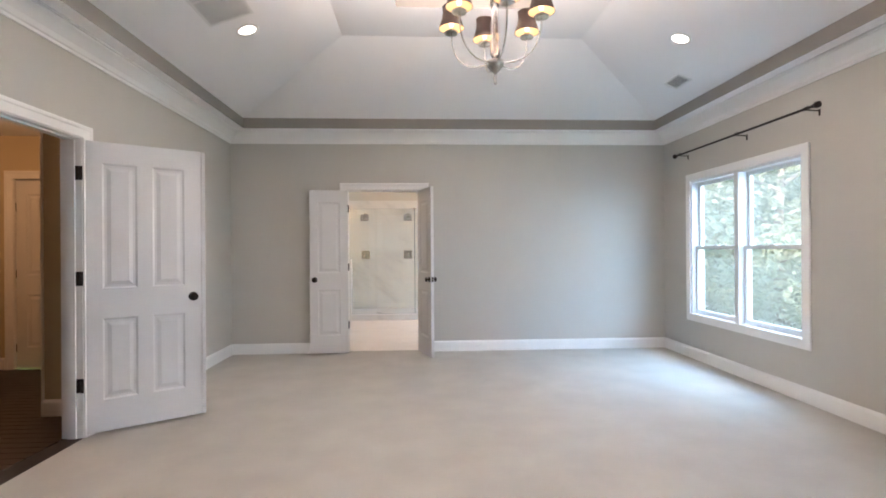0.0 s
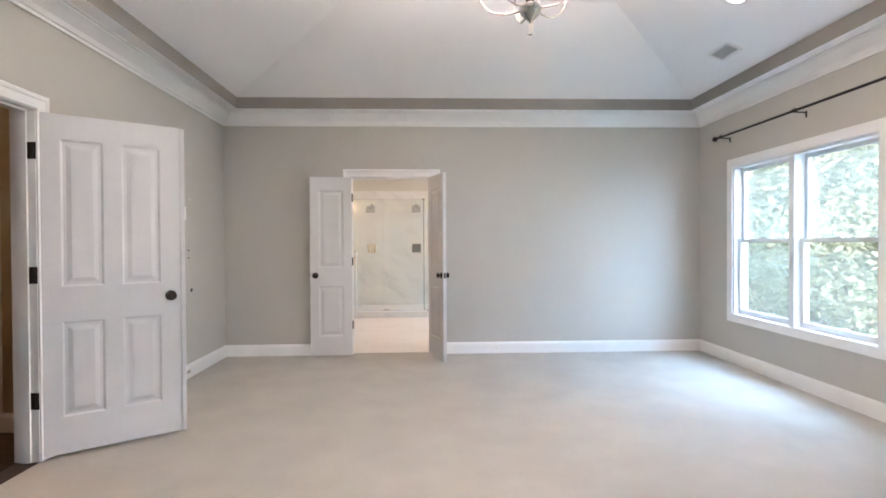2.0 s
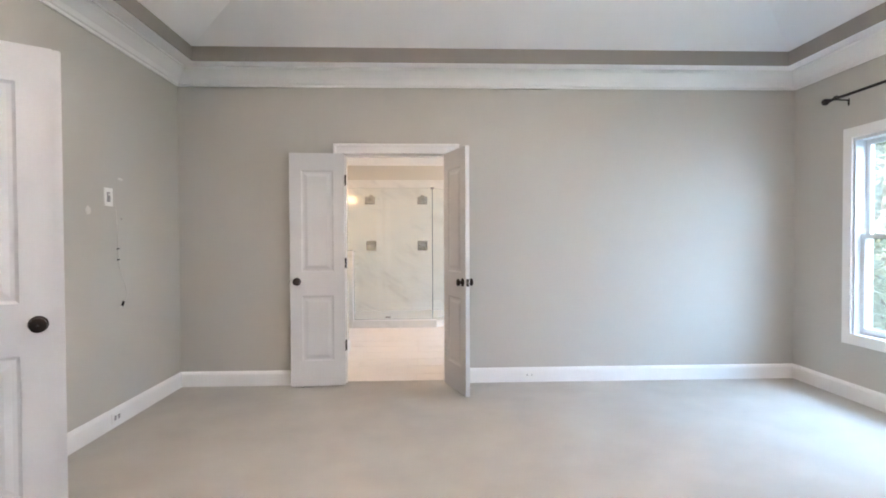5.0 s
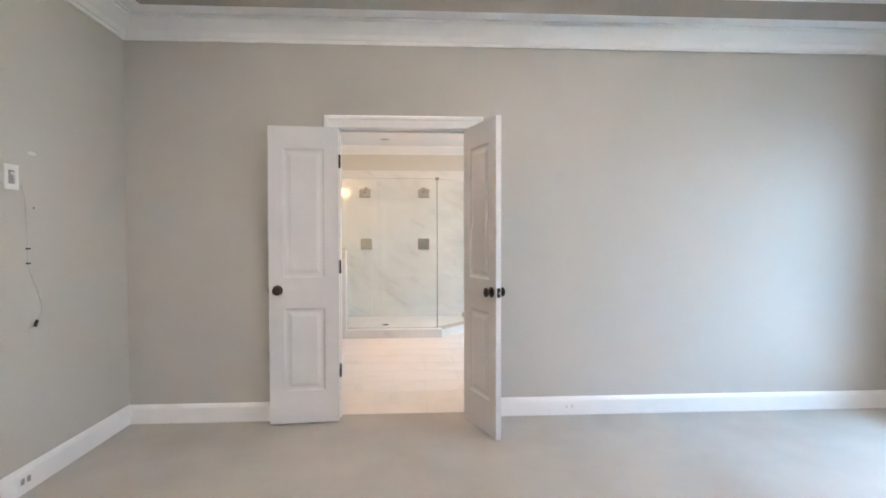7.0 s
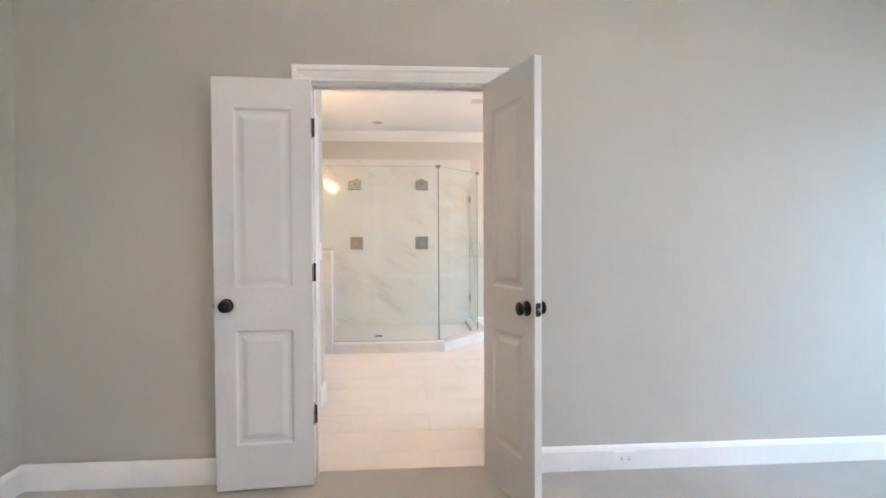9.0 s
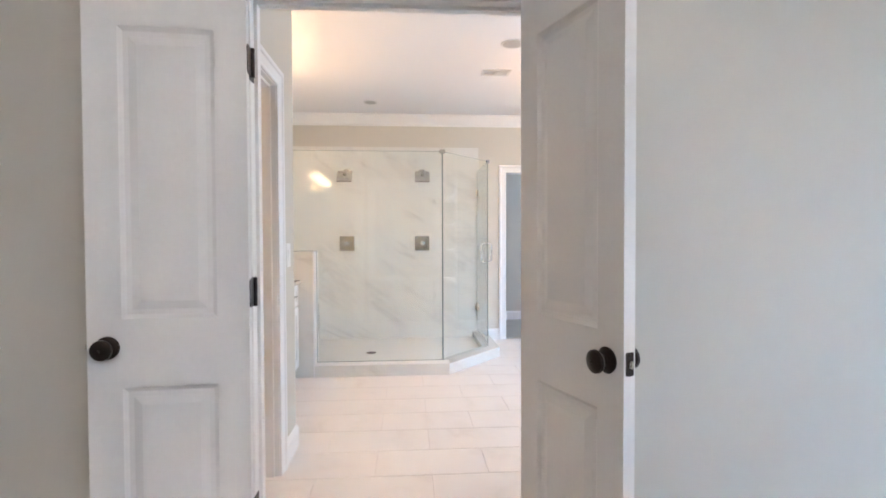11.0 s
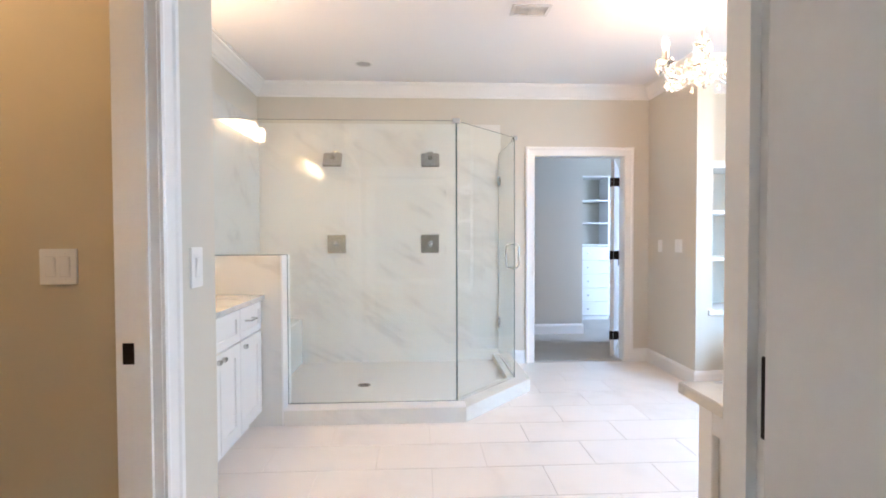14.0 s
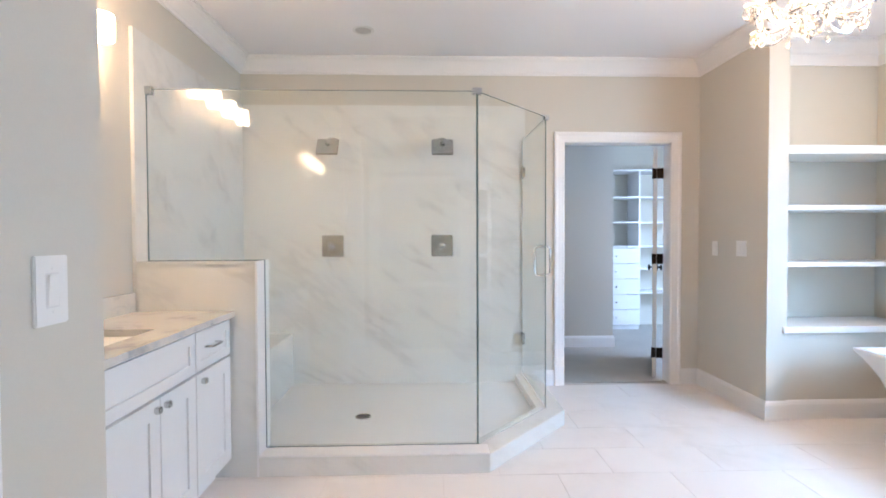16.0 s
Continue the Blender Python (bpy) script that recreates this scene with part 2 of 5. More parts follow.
def frame_ring(bm, place, u0, u1, v0, v1, a, b, c, d, w0, w1):
    """A flat four-sided frame in one piece: widths a (u0), b (u1), c (v0), d (v1); depth w0..w1."""
    loops = []
    for (p0, p1, q0, q1), w in (((u0, u1, v0, v1), w0), ((u0, u1, v0, v1), w1), ((u0 + a, u1 - b, v0 + c, v1 - d), w1), ((u0 + a, u1 - b, v0 + c, v1 - d), w0)):
        loops.append([bm.verts.new(place(u, v, w)) for u, v in ((p0, q0), (p1, q0), (p1, q1), (p0, q1))])
    for i in range(4):
        p, q = loops[i], loops[(i + 1) % 4]
        for k in range(4):
            bm.faces.new((p[k], p[(k + 1) % 4], q[(k + 1) % 4], q[k]))
    bmesh.ops.recalc_face_normals(bm, faces=bm.faces)
    return bm


def sweep(points, profile, closed, place, bm=None):
    """A moulding: profile (out, up) carried along a plane line, mitred; out is to the line's left; place(u, v, up) gives the 3D point."""
    bm = bm or bmesh.new()
    n = len(points)
    p = [Vector(q) for q in points]
    rings = []
    for i in range(n):
        a = (p[i] - p[i - 1]).normalized() if closed or i else None
        b = (p[(i + 1) % n] - p[i]).normalized() if closed or i < n - 1 else None
        a, b = a or b, b or a
        na, nb = Vector((-a.y, a.x)), Vector((-b.y, b.x))
        m = (na + nb) / (1 + na.dot(nb))
        rings.append([bm.verts.new(place(p[i].x + m.x * o, p[i].y + m.y * o, u)) for o, u in profile])
    k = len(profile)
    for i in range(n if closed else n - 1):
        r, s = rings[i], rings[(i + 1) % n]
        for j in range(k):
            bm.faces.new((r[j], r[(j + 1) % k], s[(j + 1) % k], s[j]))
    if not closed:
        bm.faces.new(rings[0])
        bm.faces.new(rings[-1])
    bmesh.ops.recalc_face_normals(bm, faces=bm.faces)
    return bm


def lathe(profile, seg=24, m=None, bm=None):
    """A turned body round z from (radius, height) pairs."""
    bm = bm or bmesh.new()
    m = m or Matrix()
    rings = []
    for r, z in profile:
        if r < 1e-5:
            rings.append([bm.verts.new(m @ Vector((0, 0, z)))])
        else:
            rings.append([bm.verts.new(m @ Vector((r * math.cos(2 * math.pi * i / seg), r * math.sin(2 * math.pi * i / seg), z))) for i in range(seg)])
    for a, b in zip(rings, rings[1:]):
        for i in range(seg):
            j = (i + 1) % seg
            q = [v for v in (a[i % len(a)], a[j % len(a)], b[j % len(b)], b[i % len(b)])]
            q = list(dict.fromkeys(q))
            if len(q) > 2:
                bm.faces.new(q)
    bmesh.ops.recalc_face_normals(bm, faces=bm.faces)
    return bm


def tube(points, r, seg=10, bm=None):
    """A round bar along 3D points; r a radius or one for each point."""
    bm = bm or bmesh.new()
    p = [Vector(q) for q in points]
    rr = r if isinstance(r, (list, tuple)) else [r] * len(p)
    rings, ref = [], None
    for i in range(len(p)):
        d = (p[min(i + 1, len(p) - 1)] - p[max(i - 1, 0)]).normalized()
        ref = ref if ref and abs(ref.dot(d)) < 0.95 else (Vector((0, 0, 1)) if abs(d.z) < 0.9 else Vector((1, 0, 0)))
        s = d.cross(ref).normalized()
        u = s.cross(d).normalized()
        ref = u
        rings.append([bm.verts.new(p[i] + rr[i] * (s * math.cos(2 * math.pi * k / seg) + u * math.sin(2 * math.pi * k / seg))) for k in range(seg)])
    for a, b in zip(rings, rings[1:]):
        for k in range(seg):
            bm.faces.new((a[k], a[(k + 1) % seg], b[(k + 1) % seg], b[k]))
    bm.faces.new(rings[0][::-1])
    bm.faces.new(rings[-1])
    return bm


def wall(name, axis, a, b, u0, u1, z0, z1, openings, mat, label):
    """A wall that spans a..b across (axis 'x': its faces look along x) and u0..u1 along, with openings (u0, u1, z0, z1) cut through."""
    us = sorted({u0, u1, *(v for o in openings for v in o[:2])})
    zs = sorted({z0, z1, *(v for o in openings for v in o[2:])})
    bm, made = bmesh.new(), {}

    def solid(i, k):
        if not (0 <= i < len(us) - 1 and 0 <= k < len(zs) - 1):
            return False
        u, z = (us[i] + us[i + 1]) / 2, (zs[k] + zs[k + 1]) / 2
        return not any(o0 < u < o1 and p0 < z < p1 for o0, o1, p0, p1 in openings)

    def vert(i, k, w):
        if (i, k, w) not in made:
            made[i, k, w] = bm.verts.new((w, us[i], zs[k]) if axis == "x" else (us[i], w, zs[k]))
        return made[i, k, w]

    for i in range(len(us) - 1):
        for k in range(len(zs) - 1):
            if not solid(i, k):
                continue
            ring = [(i, k), (i + 1, k), (i + 1, k + 1), (i, k + 1)]
            for w in (a, b):
                bm.faces.new([vert(p, q, w) for p, q in ring])
            for n, (di, dk) in enumerate(((0, -1), (1, 0), (0, 1), (-1, 0))):
                if not solid(i + di, k + dk):
                    (p, q), (g, h) = ring[n], ring[(n + 1) % 4]
                    bm.faces.new((vert(p, q, a), vert(g, h, a), vert(g, h, b), vert(p, q, b)))
    bmesh.ops.recalc_face_normals(bm, faces=bm.faces)
    return tagged(part(name, bm, mat), label, "wall", kind="structure")


def rings_panel(bm, x0, x1, z0, z1, y, s):
    """One face of a raised door panel: sticking, flat, then the field; s is the way out of the door's face."""
    rows = [(0, 0), (0.004, -0.003), (0.013, -0.008), (0.028, -0.008), (0.050, -0.002), (0.053, -0.001)]
    loops = []
    for i, d in rows:
        loops.append([bm.verts.new(q) for q in ((x0 + i, y + s * d, z0 + i), (x1 - i, y + s * d, z0 + i), (x1 - i, y + s * d, z1 - i), (x0 + i, y + s * d, z1 - i))])
    for a, b in zip(loops, loops[1:]):
        for k in range(4):
            bm.faces.new((a[k], a[(k + 1) % 4], b[(k + 1) % 4], b[k]))
    bm.faces.new(loops[-1])


def round_plate(bm, x0, x1, y0, y1, z0, z1, r=0.011):
    """A thin upright plate with rounded corners."""
    loops = []
    for x in (x0, x1):
        pts = []
        for cy, cz, a0 in ((y1 - r, z1 - r, 0), (y0 + r, z1 - r, 90), (y0 + r, z0 + r, 180), (y1 - r, z0 + r, 270)):
            for s in range(4):
                a = radians(a0 + 30 * s)
                pts.append(bm.verts.new((x, cy + r * math.cos(a), cz + r * math.sin(a))))
        loops.append(pts)
    lo, hi = loops
    bm.faces.new(lo[::-1])
    bm.faces.new(hi)
    for k in range(len(lo)):
        bm.faces.new((lo[k], lo[(k + 1) % len(lo)], hi[(k + 1) % len(lo)], hi[k]))


def latch_face(w, t, z):
    """The latch's face plate with its two screw heads."""
    bm = bmesh.new()
    round_plate(bm, w - 0.001, w + 0.0025, t / 2 - 0.012, t / 2 + 0.012, z - 0.030, z + 0.030, 0.004)
    for s in (-0.022, 0.022):
        lathe([(0.0, 0.0), (0.004, 0.0), (0.0032, 0.001), (0.0, 0.0012)], 10, pose(w + 0.0025, t / 2, z + s, 0, 90), bm)
    return bm


def knob_profile():
    return [(0.0, 0.0), (0.034, 0.0), (0.035, 0.004), (0.030, 0.008), (0.014, 0.011), (0.011, 0.020), (0.013, 0.026), (0.026, 0.031), (0.031, 0.038), (0.030, 0.045), (0.021, 0.051), (0.004, 0.053), (0.003, 0.056), (0.0, 0.057)]


def door_leaf(name, label, m, w, cols, knob_x, knob_z=0.90, strip=0.0, hinge_y=0.0, h=2.03, t=0.036, hinges=(0.22, 1.05, 1.80), kind="", category="door"):
    """A moulded panel door leaf: hinge edge at x=0, faces at y=0 and y=t."""
    leaf = thing(name, label, category, kind=kind, m=m)
    bm = bmesh.new()
    k = h / 2.03
    zs = [(0.22 * k, 0.79 * k), (1.0 * k, 1.88 * k)]
    xs = [0] + [v for c in cols for v in c] + [w]
    for i in range(0, len(xs), 2):
        box(bm, xs[i], xs[i + 1], 0, t, 0, h)
    for c0, c1 in cols:
        for r0, r1 in ((0, zs[0][0]), (zs[0][1], zs[1][0]), (zs[1][1], h)):
            box(bm, c0, c1, 0, t, r0, r1)
    bmesh.ops.remove_doubles(bm, verts=bm.verts, dist=1e-5)
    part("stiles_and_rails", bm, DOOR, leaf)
    for c0, c1 in cols:
        for r0, r1 in zs:
            bm = bmesh.new()
            rings_panel(bm, c0, c1, r0, r1, 0, -1)
            rings_panel(bm, c0, c1, r0, r1, t, 1)
            bmesh.ops.recalc_face_normals(bm, faces=bm.faces)
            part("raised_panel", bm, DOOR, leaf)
    for s, y in ((-1, 0), (1, t)):
        turn = pose(knob_x, y, knob_z, 90 if s < 0 else -90)
        part("door_knob", lathe(knob_profile(), 28, turn), BRONZE, leaf, "dark oil-rubbed bronze knob", True)
    part("latch_plate", latch_face(w, t, knob_z), BRONZE, leaf, "dark bronze latch plate")
    part("latch_bolt", boxes((w, w + 0.013, t / 2 - 0.006, t / 2 + 0.006, knob_z - 0.010, knob_z + 0.010), bevel=0.003), NICKEL, leaf, "steel latch bolt")
    for z in hinges:
        bm = tube([(-0.006, hinge_y, z - 0.046), (-0.006, hinge_y, z + 0.046)], 0.0075, 12)
        round_plate(bm, -0.0025, 0.001, *((hinge_y, t - 0.006) if hinge_y < t / 2 else (0.006, hinge_y)), z - 0.045, z + 0.045)
        part("hinge", bm, BRONZE, leaf, "black bronze butt hinge", False)
    if strip:
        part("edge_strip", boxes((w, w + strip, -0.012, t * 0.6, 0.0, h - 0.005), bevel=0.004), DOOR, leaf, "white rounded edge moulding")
    return leaf


CASING = [(0.004, 0.0), (0.004, 0.010), (0.012, 0.014), (0.022, 0.013), (0.060, 0.017), (0.068, 0.023), (0.086, 0.024), (0.092, 0.018), (0.092, 0.0)]


def cased_opening(name, label, axis, a, b, u0, u1, top, sides=(True, True), stop=None):
    """Jambs and mitred casings round an opening through a wall that spans a..b; u0..u1 clear width."""
    d = thing(name, label, "door frame", kind="structure")
    put = (lambda u, w, z: (w, u, z)) if axis == "x" else (lambda u, w, z: (u, w, z))

    def slab(u_0, u_1, w0, w1, z0, z1):
        p, q = put(u_0, w0, z0), put(u_1, w1, z1)
        bm = bmesh.new()
        box(bm, min(p[0], q[0]), max(p[0], q[0]), min(p[1], q[1]), max(p[1], q[1]), z0, z1)
        return bm
    j = 0.019
    part("jamb", slab(u0 - j, u0, a - 0.001, b + 0.001, 0, top), TRIM, d)
    part("jamb", slab(u1, u1 + j, a - 0.001, b + 0.001, 0, top), TRIM, d)
    part("head_jamb", slab(u0 - j, u1 + j, a - 0.001, b + 0.001, top, top + j), TRIM, d)
    if stop:
        s0, s1 = stop
        part("stop", slab(u0, u0 + 0.012, s0, s1, 0, top - 0.012), TRIM, d)
        part("stop", slab(u1 - 0.012, u1, s0, s1, 0, top - 0.012), TRIM, d)
        part("stop", slab(u0, u1, s0, s1, top - 0.012, top), TRIM, d)
    line = [(u0, 0), (u0, top), (u1, top), (u1, 0)]
    for on, face, s in ((sides[0], a, -1), (sides[1], b, 1)):
        if on:
            part("casing", sweep(line, CASING, False, lambda u, z, up, f=face, s=s: put(u, f + s * up, z)), TRIM, d)
    return d


BASE = [(0.0, 0.0), (0.016, 0.0), (0.016, 0.106), (0.013, 0.112), (0.012, 0.118), (0.007, 0.126), (0.004, 0.131), (0.0, 0.132)]


def baseboard(line, closed=False, name="baseboard", label="tall white painted baseboard with a moulded top"):
    return tagged(part(name, sweep(line, BASE, closed, lambda x, y, u: (x, y, u)), TRIM), label, "baseboard", kind="structure")


def crown(line, closed, z, name, drop=0.135, out=0.115):
    prof = [(0, z - drop), (0.012, z - drop), (0.014, z - drop + 0.018), (0.026, z - drop + 0.026), (0.040, z - drop * 0.62), (out * 0.70, z - drop * 0.30), (out * 0.86, z - 0.024), (out * 0.88, z - 0.014), (out, z - 0.012), (out, z - 0.0005), (0, z - 0.0005)]
    return tagged(part(name, sweep(line, prof, closed, lambda x, y, u: (x, y, u)), TRIM), "white painted stepped crown moulding", "crown moulding", kind="structure")

# ---- plan ----
BX0, BX1, BY0, BY1 = -2.335, 3.243, -0.35, 6.70      # bedroom
WY = 6.80                                            # bath side of the dividing wall
LX, FY, RX = -1.865, 11.15, 1.995                       # bath: vanity wall, far wall, right return
BZ = 2.745                                           # bath ceiling
EX = 3.122                                            # bath outer wall
DL, DR, DT = -0.885, 0.055, 2.06                     # double door opening

# ---- large structure: bedroom ----
wall("wall_north", "y", BY1, WY, BX0 - 0.15, BX1 + 0.16, 0, 3.0, [(DL - 0.019, DR + 0.019, 0, DT + 0.019)], WALL, "greige painted wall with a white double doorway")
wall("wall_east", "x", BX1, BX1 + 0.16, BY0 - 0.15, BY1, 0, 3.0, [(0.334, 2.060, 0.52, 2.085), (4.334, 6.060, 0.52, 2.085)], WALL, "greige painted wall with a double window and an unseen added one")
wall("wall_west", "x", BX0 - 0.14, BX0, BY0 - 0.15, BY1, 0, 3.0, [(3.12, 3.925, 0, 2.115)], WALL, "greige painted wall with a doorway to the hall")
wall("wall_south", "y", BY0 - 0.15, BY0, BX0, BX1, 0, 3.0, [], WALL, "plain greige painted wall")
tagged(part("floor_bedroom", boxes((BX0, BX1, BY0, BY1, -0.12, 0.0), (DL, DR, BY1, WY - 0.012, -0.12, 0.0)), CARPET), "beige cut-pile carpet over the bedroom floor", "carpet", kind="structure")
room = [(BX0, BY0), (BX1, BY0), (BX1, BY1), (BX0, BY1)]
crown(room, True, 2.79, "crown_moulding_bedroom", 0.14, 0.125)
ins = lambda d: (BX0 + d, BX1 - d, BY0 + d, BY1 - d)


def loft_ceiling():
    """Soffit, sloping sides and flat top with a recess, as one sheet seen from below."""
    bm = bmesh.new()
    fx0, fx1, fy0, fy1, fz = -0.72, 1.66, 1.15, 5.22, 3.40
    rx0, rx1, ry0, ry1 = -0.17, 1.05, 1.75, 4.62

    def ring(x0, x1, y0, y1, z):
        return [bm.verts.new(q) for q in ((x0, y0, z), (x1, y0, z), (x1, y1, z), (x0, y1, z))]

    def join(a, b):
        for k in range(4):
            bm.faces.new((a[k], a[(k + 1) % 4], b[(k + 1) % 4], b[k]))
    o, i = ring(*ins(0.0), 2.79), ring(*ins(0.24), 2.79)
    join(o, i)
    s, f = ring(*ins(0.237), 2.912), ring(fx0, fx1, fy0, fy1, fz)
    join(s, f)
    r = ring(rx0, rx1, ry0, ry1, fz)
    join(f, r)
    t = ring(rx0, rx1, ry0, ry1, fz + 0.12)
    bm.faces.new(t)
    b2 = bmesh.new()
    for (x0, x1, y0, y1), z0, z1 in ((ins(0.24), 2.79, 2.913), ((rx0, rx1, ry0, ry1), fz, fz + 0.121)):
        lo = [b2.verts.new((x, y, z0)) for x, y in ((x0, y0), (x1, y0), (x1, y1), (x0, y1))]
        hi = [b2.verts.new((x, y, z1)) for x, y in ((x0, y0), (x1, y0), (x1, y1), (x0, y1))]
        for k in range(4):
            b2.faces.new((lo[k], lo[(k + 1) % 4], hi[(k + 1) % 4], hi[k]))
    return bm, b2


cb, bb = loft_ceiling()
ceil = tagged(part("ceiling_bedroom", cb, CEIL), "white vaulted tray ceiling with sloping sides", "ceiling", kind="structure")
band = tagged(part("ceiling_trim_band", bb, BAND), "flat grey painted band round the tray ceiling", "ceiling trim", kind="structure")
tagged(part("roof_deck", boxes((BX0 - 0.3, BX1 + 0.65, BY0 - 0.3, 14.6, 3.62, 3.8)), CEIL), "plain roof deck over the rooms", "roof", kind="structure")
baseboard([(BX0, 3.04), (BX0, BY0), (BX1, BY0), (BX1, BY1), (0.145, BY1)])
baseboard([(-0.98, BY1), (BX0, BY1), (BX0, 4.0)])

# window
win = thing("window_1", "white double-hung double window with flat casing", "window", kind="structure")


def bevelled(bm, width):
    """Eases every sharp edge a little."""
    bmesh.ops.bevel(bm, geom=[e for e in bm.edges if len(e.link_faces) == 2 and e.calc_face_angle() > 0.5], offset=width, segments=1, affect="EDGES")
    return bm


def double_window(parent, x_in, y0, y1, z0, z1, units=2):
    """Casing, stool, apron and double-hung sashes in a wall whose inner face is at x_in and outside towards +x."""
    put = lambda u, z, w: (w, u, z)
    c = 0.084
    part("casing", bevelled(frame_ring(bmesh.new(), put, y0 - c, y1 + c, z0 - c + 0.008, z1 + c, c, c, c - 0.008, c, x_in - 0.018, x_in), 0.002), TRIM, parent)
    part("window_sill", boxes((x_in - 0.026, x_in + 0.06, y0 + 0.001, y1 - 0.001, z0 - 0.006, z0 + 0.010), bevel=0.003), TRIM, parent)
    part("side_jamb", boxes((x_in - 0.001, x_in + 0.15, y0, y0 + 0.022, z0, z1)), VINYL, parent)
    part("side_jamb", boxes((x_in - 0.001, x_in + 0.15, y1 - 0.022, y1, z0, z1)), VINYL, parent)
    part("head_jamb", boxes((x_in - 0.001, x_in + 0.15, y0 + 0.022, y1 - 0.022, z1 - 0.022, z1)), VINYL, parent)
    part("outer_sill", boxes((x_in + 0.06, x_in + 0.17, y0 + 0.022, y1 - 0.022, z0 - 0.01, z0 + 0.012)), VINYL, parent)
    mid = (y0 + y1) / 2
    part("mullion", boxes((x_in - 0.016, x_in + 0.13, mid - 0.034, mid + 0.034, z0, z1 - 0.022), bevel=0.004), VINYL, parent)
    zm = (z0 + z1) / 2 + 0.0
    for a, b in ((y0 + 0.022, mid - 0.034), (mid + 0.034, y1 - 0.022)):
        for lower, (s0, s1), dx in ((True, (z0 + 0.012, zm + 0.018), 0.045), (False, (zm - 0.018, z1 - 0.022), 0.085)):
            x = x_in + dx
            fr, ft, fb = 0.036, 0.036 if not lower else 0.030, 0.030 if not lower else 0.050
            bm = frame_ring(bmesh.new(), lambda u, v, w: (w, u, v), a, b, s0, s1, fr, fr, fb, ft, x, x + 0.034)
            part("window_frame", bm, VINYL, parent)
            pane = part("pane", boxes((x + 0.014, x + 0.018, a + fr - 0.004, b - fr + 0.004, s0 + fb - 0.004, s1 - ft + 0.004)), PANE, parent, "clear glass pane")
            pane.visible_shadow = False
            if lower:
                part("sash_lock", boxes((x - 0.006, x + 0.03, (a + b) / 2 - 0.03, (a + b) / 2 + 0.03, s1, s1 + 0.012), bevel=0.003), VINYL, parent)


double_window(win, BX1, 4.334, 6.060, 0.52, 2.085)
# Unseen second window, added to bring daylight onto the floor and hall door.
win2 = thing("unseen_window_2", "white double-hung double window with flat casing", "window", kind="structure")
double_window(win2, BX1, 0.334, 2.060, 0.52, 2.085)

# hall door and frame
cased_opening("door_frame_hall", "white moulded casing and jambs of the hall doorway", "x", BX0 - 0.14, BX0, 3.14, 3.905, 2.095, stop=(BX0 - 0.10, BX0 - 0.045))
HT = math.degrees(math.atan2(0.450, 0.655))
door_leaf("hall_door", "open white four-panel door with a dark bronze knob", pose(BX0 - 0.005, 3.908, 0.02, 0, 0, HT), 0.767, [(0.118, 0.334), (0.432, 0.648)], 0.707, 0.93, strip=0.028, hinge_y=0.0, h=2.068, hinges=(0.345, 1.095, 1.835))

# double doors to the bath
cased_opening("door_frame_bath", "white moulded casing and jambs of the double doorway", "y", BY1, WY, DL, DR, DT, stop=(BY1 + 0.042, BY1 + 0.075))
LT = math.degrees(math.atan2(-0.037, -0.466))
door_leaf("bath_door", "narrow white two-panel door folded back against the wall", pose(-0.871, 6.641, 0.02, 0, 0, LT), 0.466, [(0.095, 0.369)], 0.408, 0.915, hinge_y=-0.022, hinges=(0.34, 1.07, 1.805))
RT = math.degrees(math.atan2(-0.458, 0.158))
door_leaf("bath_door", "narrow white two-panel door standing half open", pose(0.005, 6.660, 0.02, 0, 0, RT), 0.478, [(0.097, 0.381)], 0.420, 0.925, hinge_y=0.046, hinges=(0.34, 1.07, 1.805))

# ---- large structure: hall beyond the bedroom door ----
HX = -5.2
tagged(part("floor_hall", boxes((HX, BX0 - 0.14, 1.6, 6.1, -0.12, -0.012)), SUB), "dark stained wooden hall floor", "floor", kind="structure")
tagged(part("threshold_hall", boxes((BX0 - 0.14, BX0, 3.12, 3.925, -0.1, -0.002)), SUB), "dark wooden threshold strip", "threshold", kind="structure")
wall("wall_hall_corner", "y", 4.42, 4.56, -2.965, BX0 - 0.14, 0, 2.6, [], TAN, "tan painted hall wall with a white end")
wall("wall_hall_far", "y", 6.10, 6.24, HX, BX0 - 0.14, 0, 2.6, [(-4.51, -3.71, 0, 2.14)], TAN, "tan painted hall wall with a white door")
wall("wall_hall_west", "x", HX - 0.12, HX, 1.6, 6.1, 0, 2.6, [], TAN, "plain tan painted hall wall")
wall("wall_hall_south", "y", 1.48, 1.6, HX, BX0 - 0.14, 0, 2.6, [], TAN, "plain tan painted hall wall")
tagged(part("ceiling_hall", boxes((HX - 0.1, BX0 - 0.14, 1.5, 6.2, 2.6, 2.66)), CEIL), "white hall ceiling", "ceiling", kind="structure")
tagged(part("wall_hall_closet", boxes((-4.75, -3.6, 6.245, 6.30, -0.1, 2.6)), TAN), "plain wall behind the hall door", "wall", kind="structure")
cased_opening("door_frame_hall_far", "white casing of a closed hall door", "y", 6.10, 6.24, -4.49, -3.73, 2.12, sides=(True, False))
door_leaf("hall_closet_door", "closed white panel door in the hall", pose(-4.488, 6.13, 0.01), 0.755, [(0.11, 0.31), (0.405, 0.605)], 0.66, h=2.10)
tagged(part("end_trim_hall", boxes((-2.983, -2.965, 4.405, 4.575, 0, 2.6), bevel=0.003), TRIM), "white painted end trim of the hall wall", "trim", kind="structure")
baseboard([(BX0 - 0.14, 4.42), (-2.983, 4.42)], name="baseboard_hall")
baseboard([(-3.63, 6.10), (-2.8, 6.10)][::-1], name="baseboard_hall")
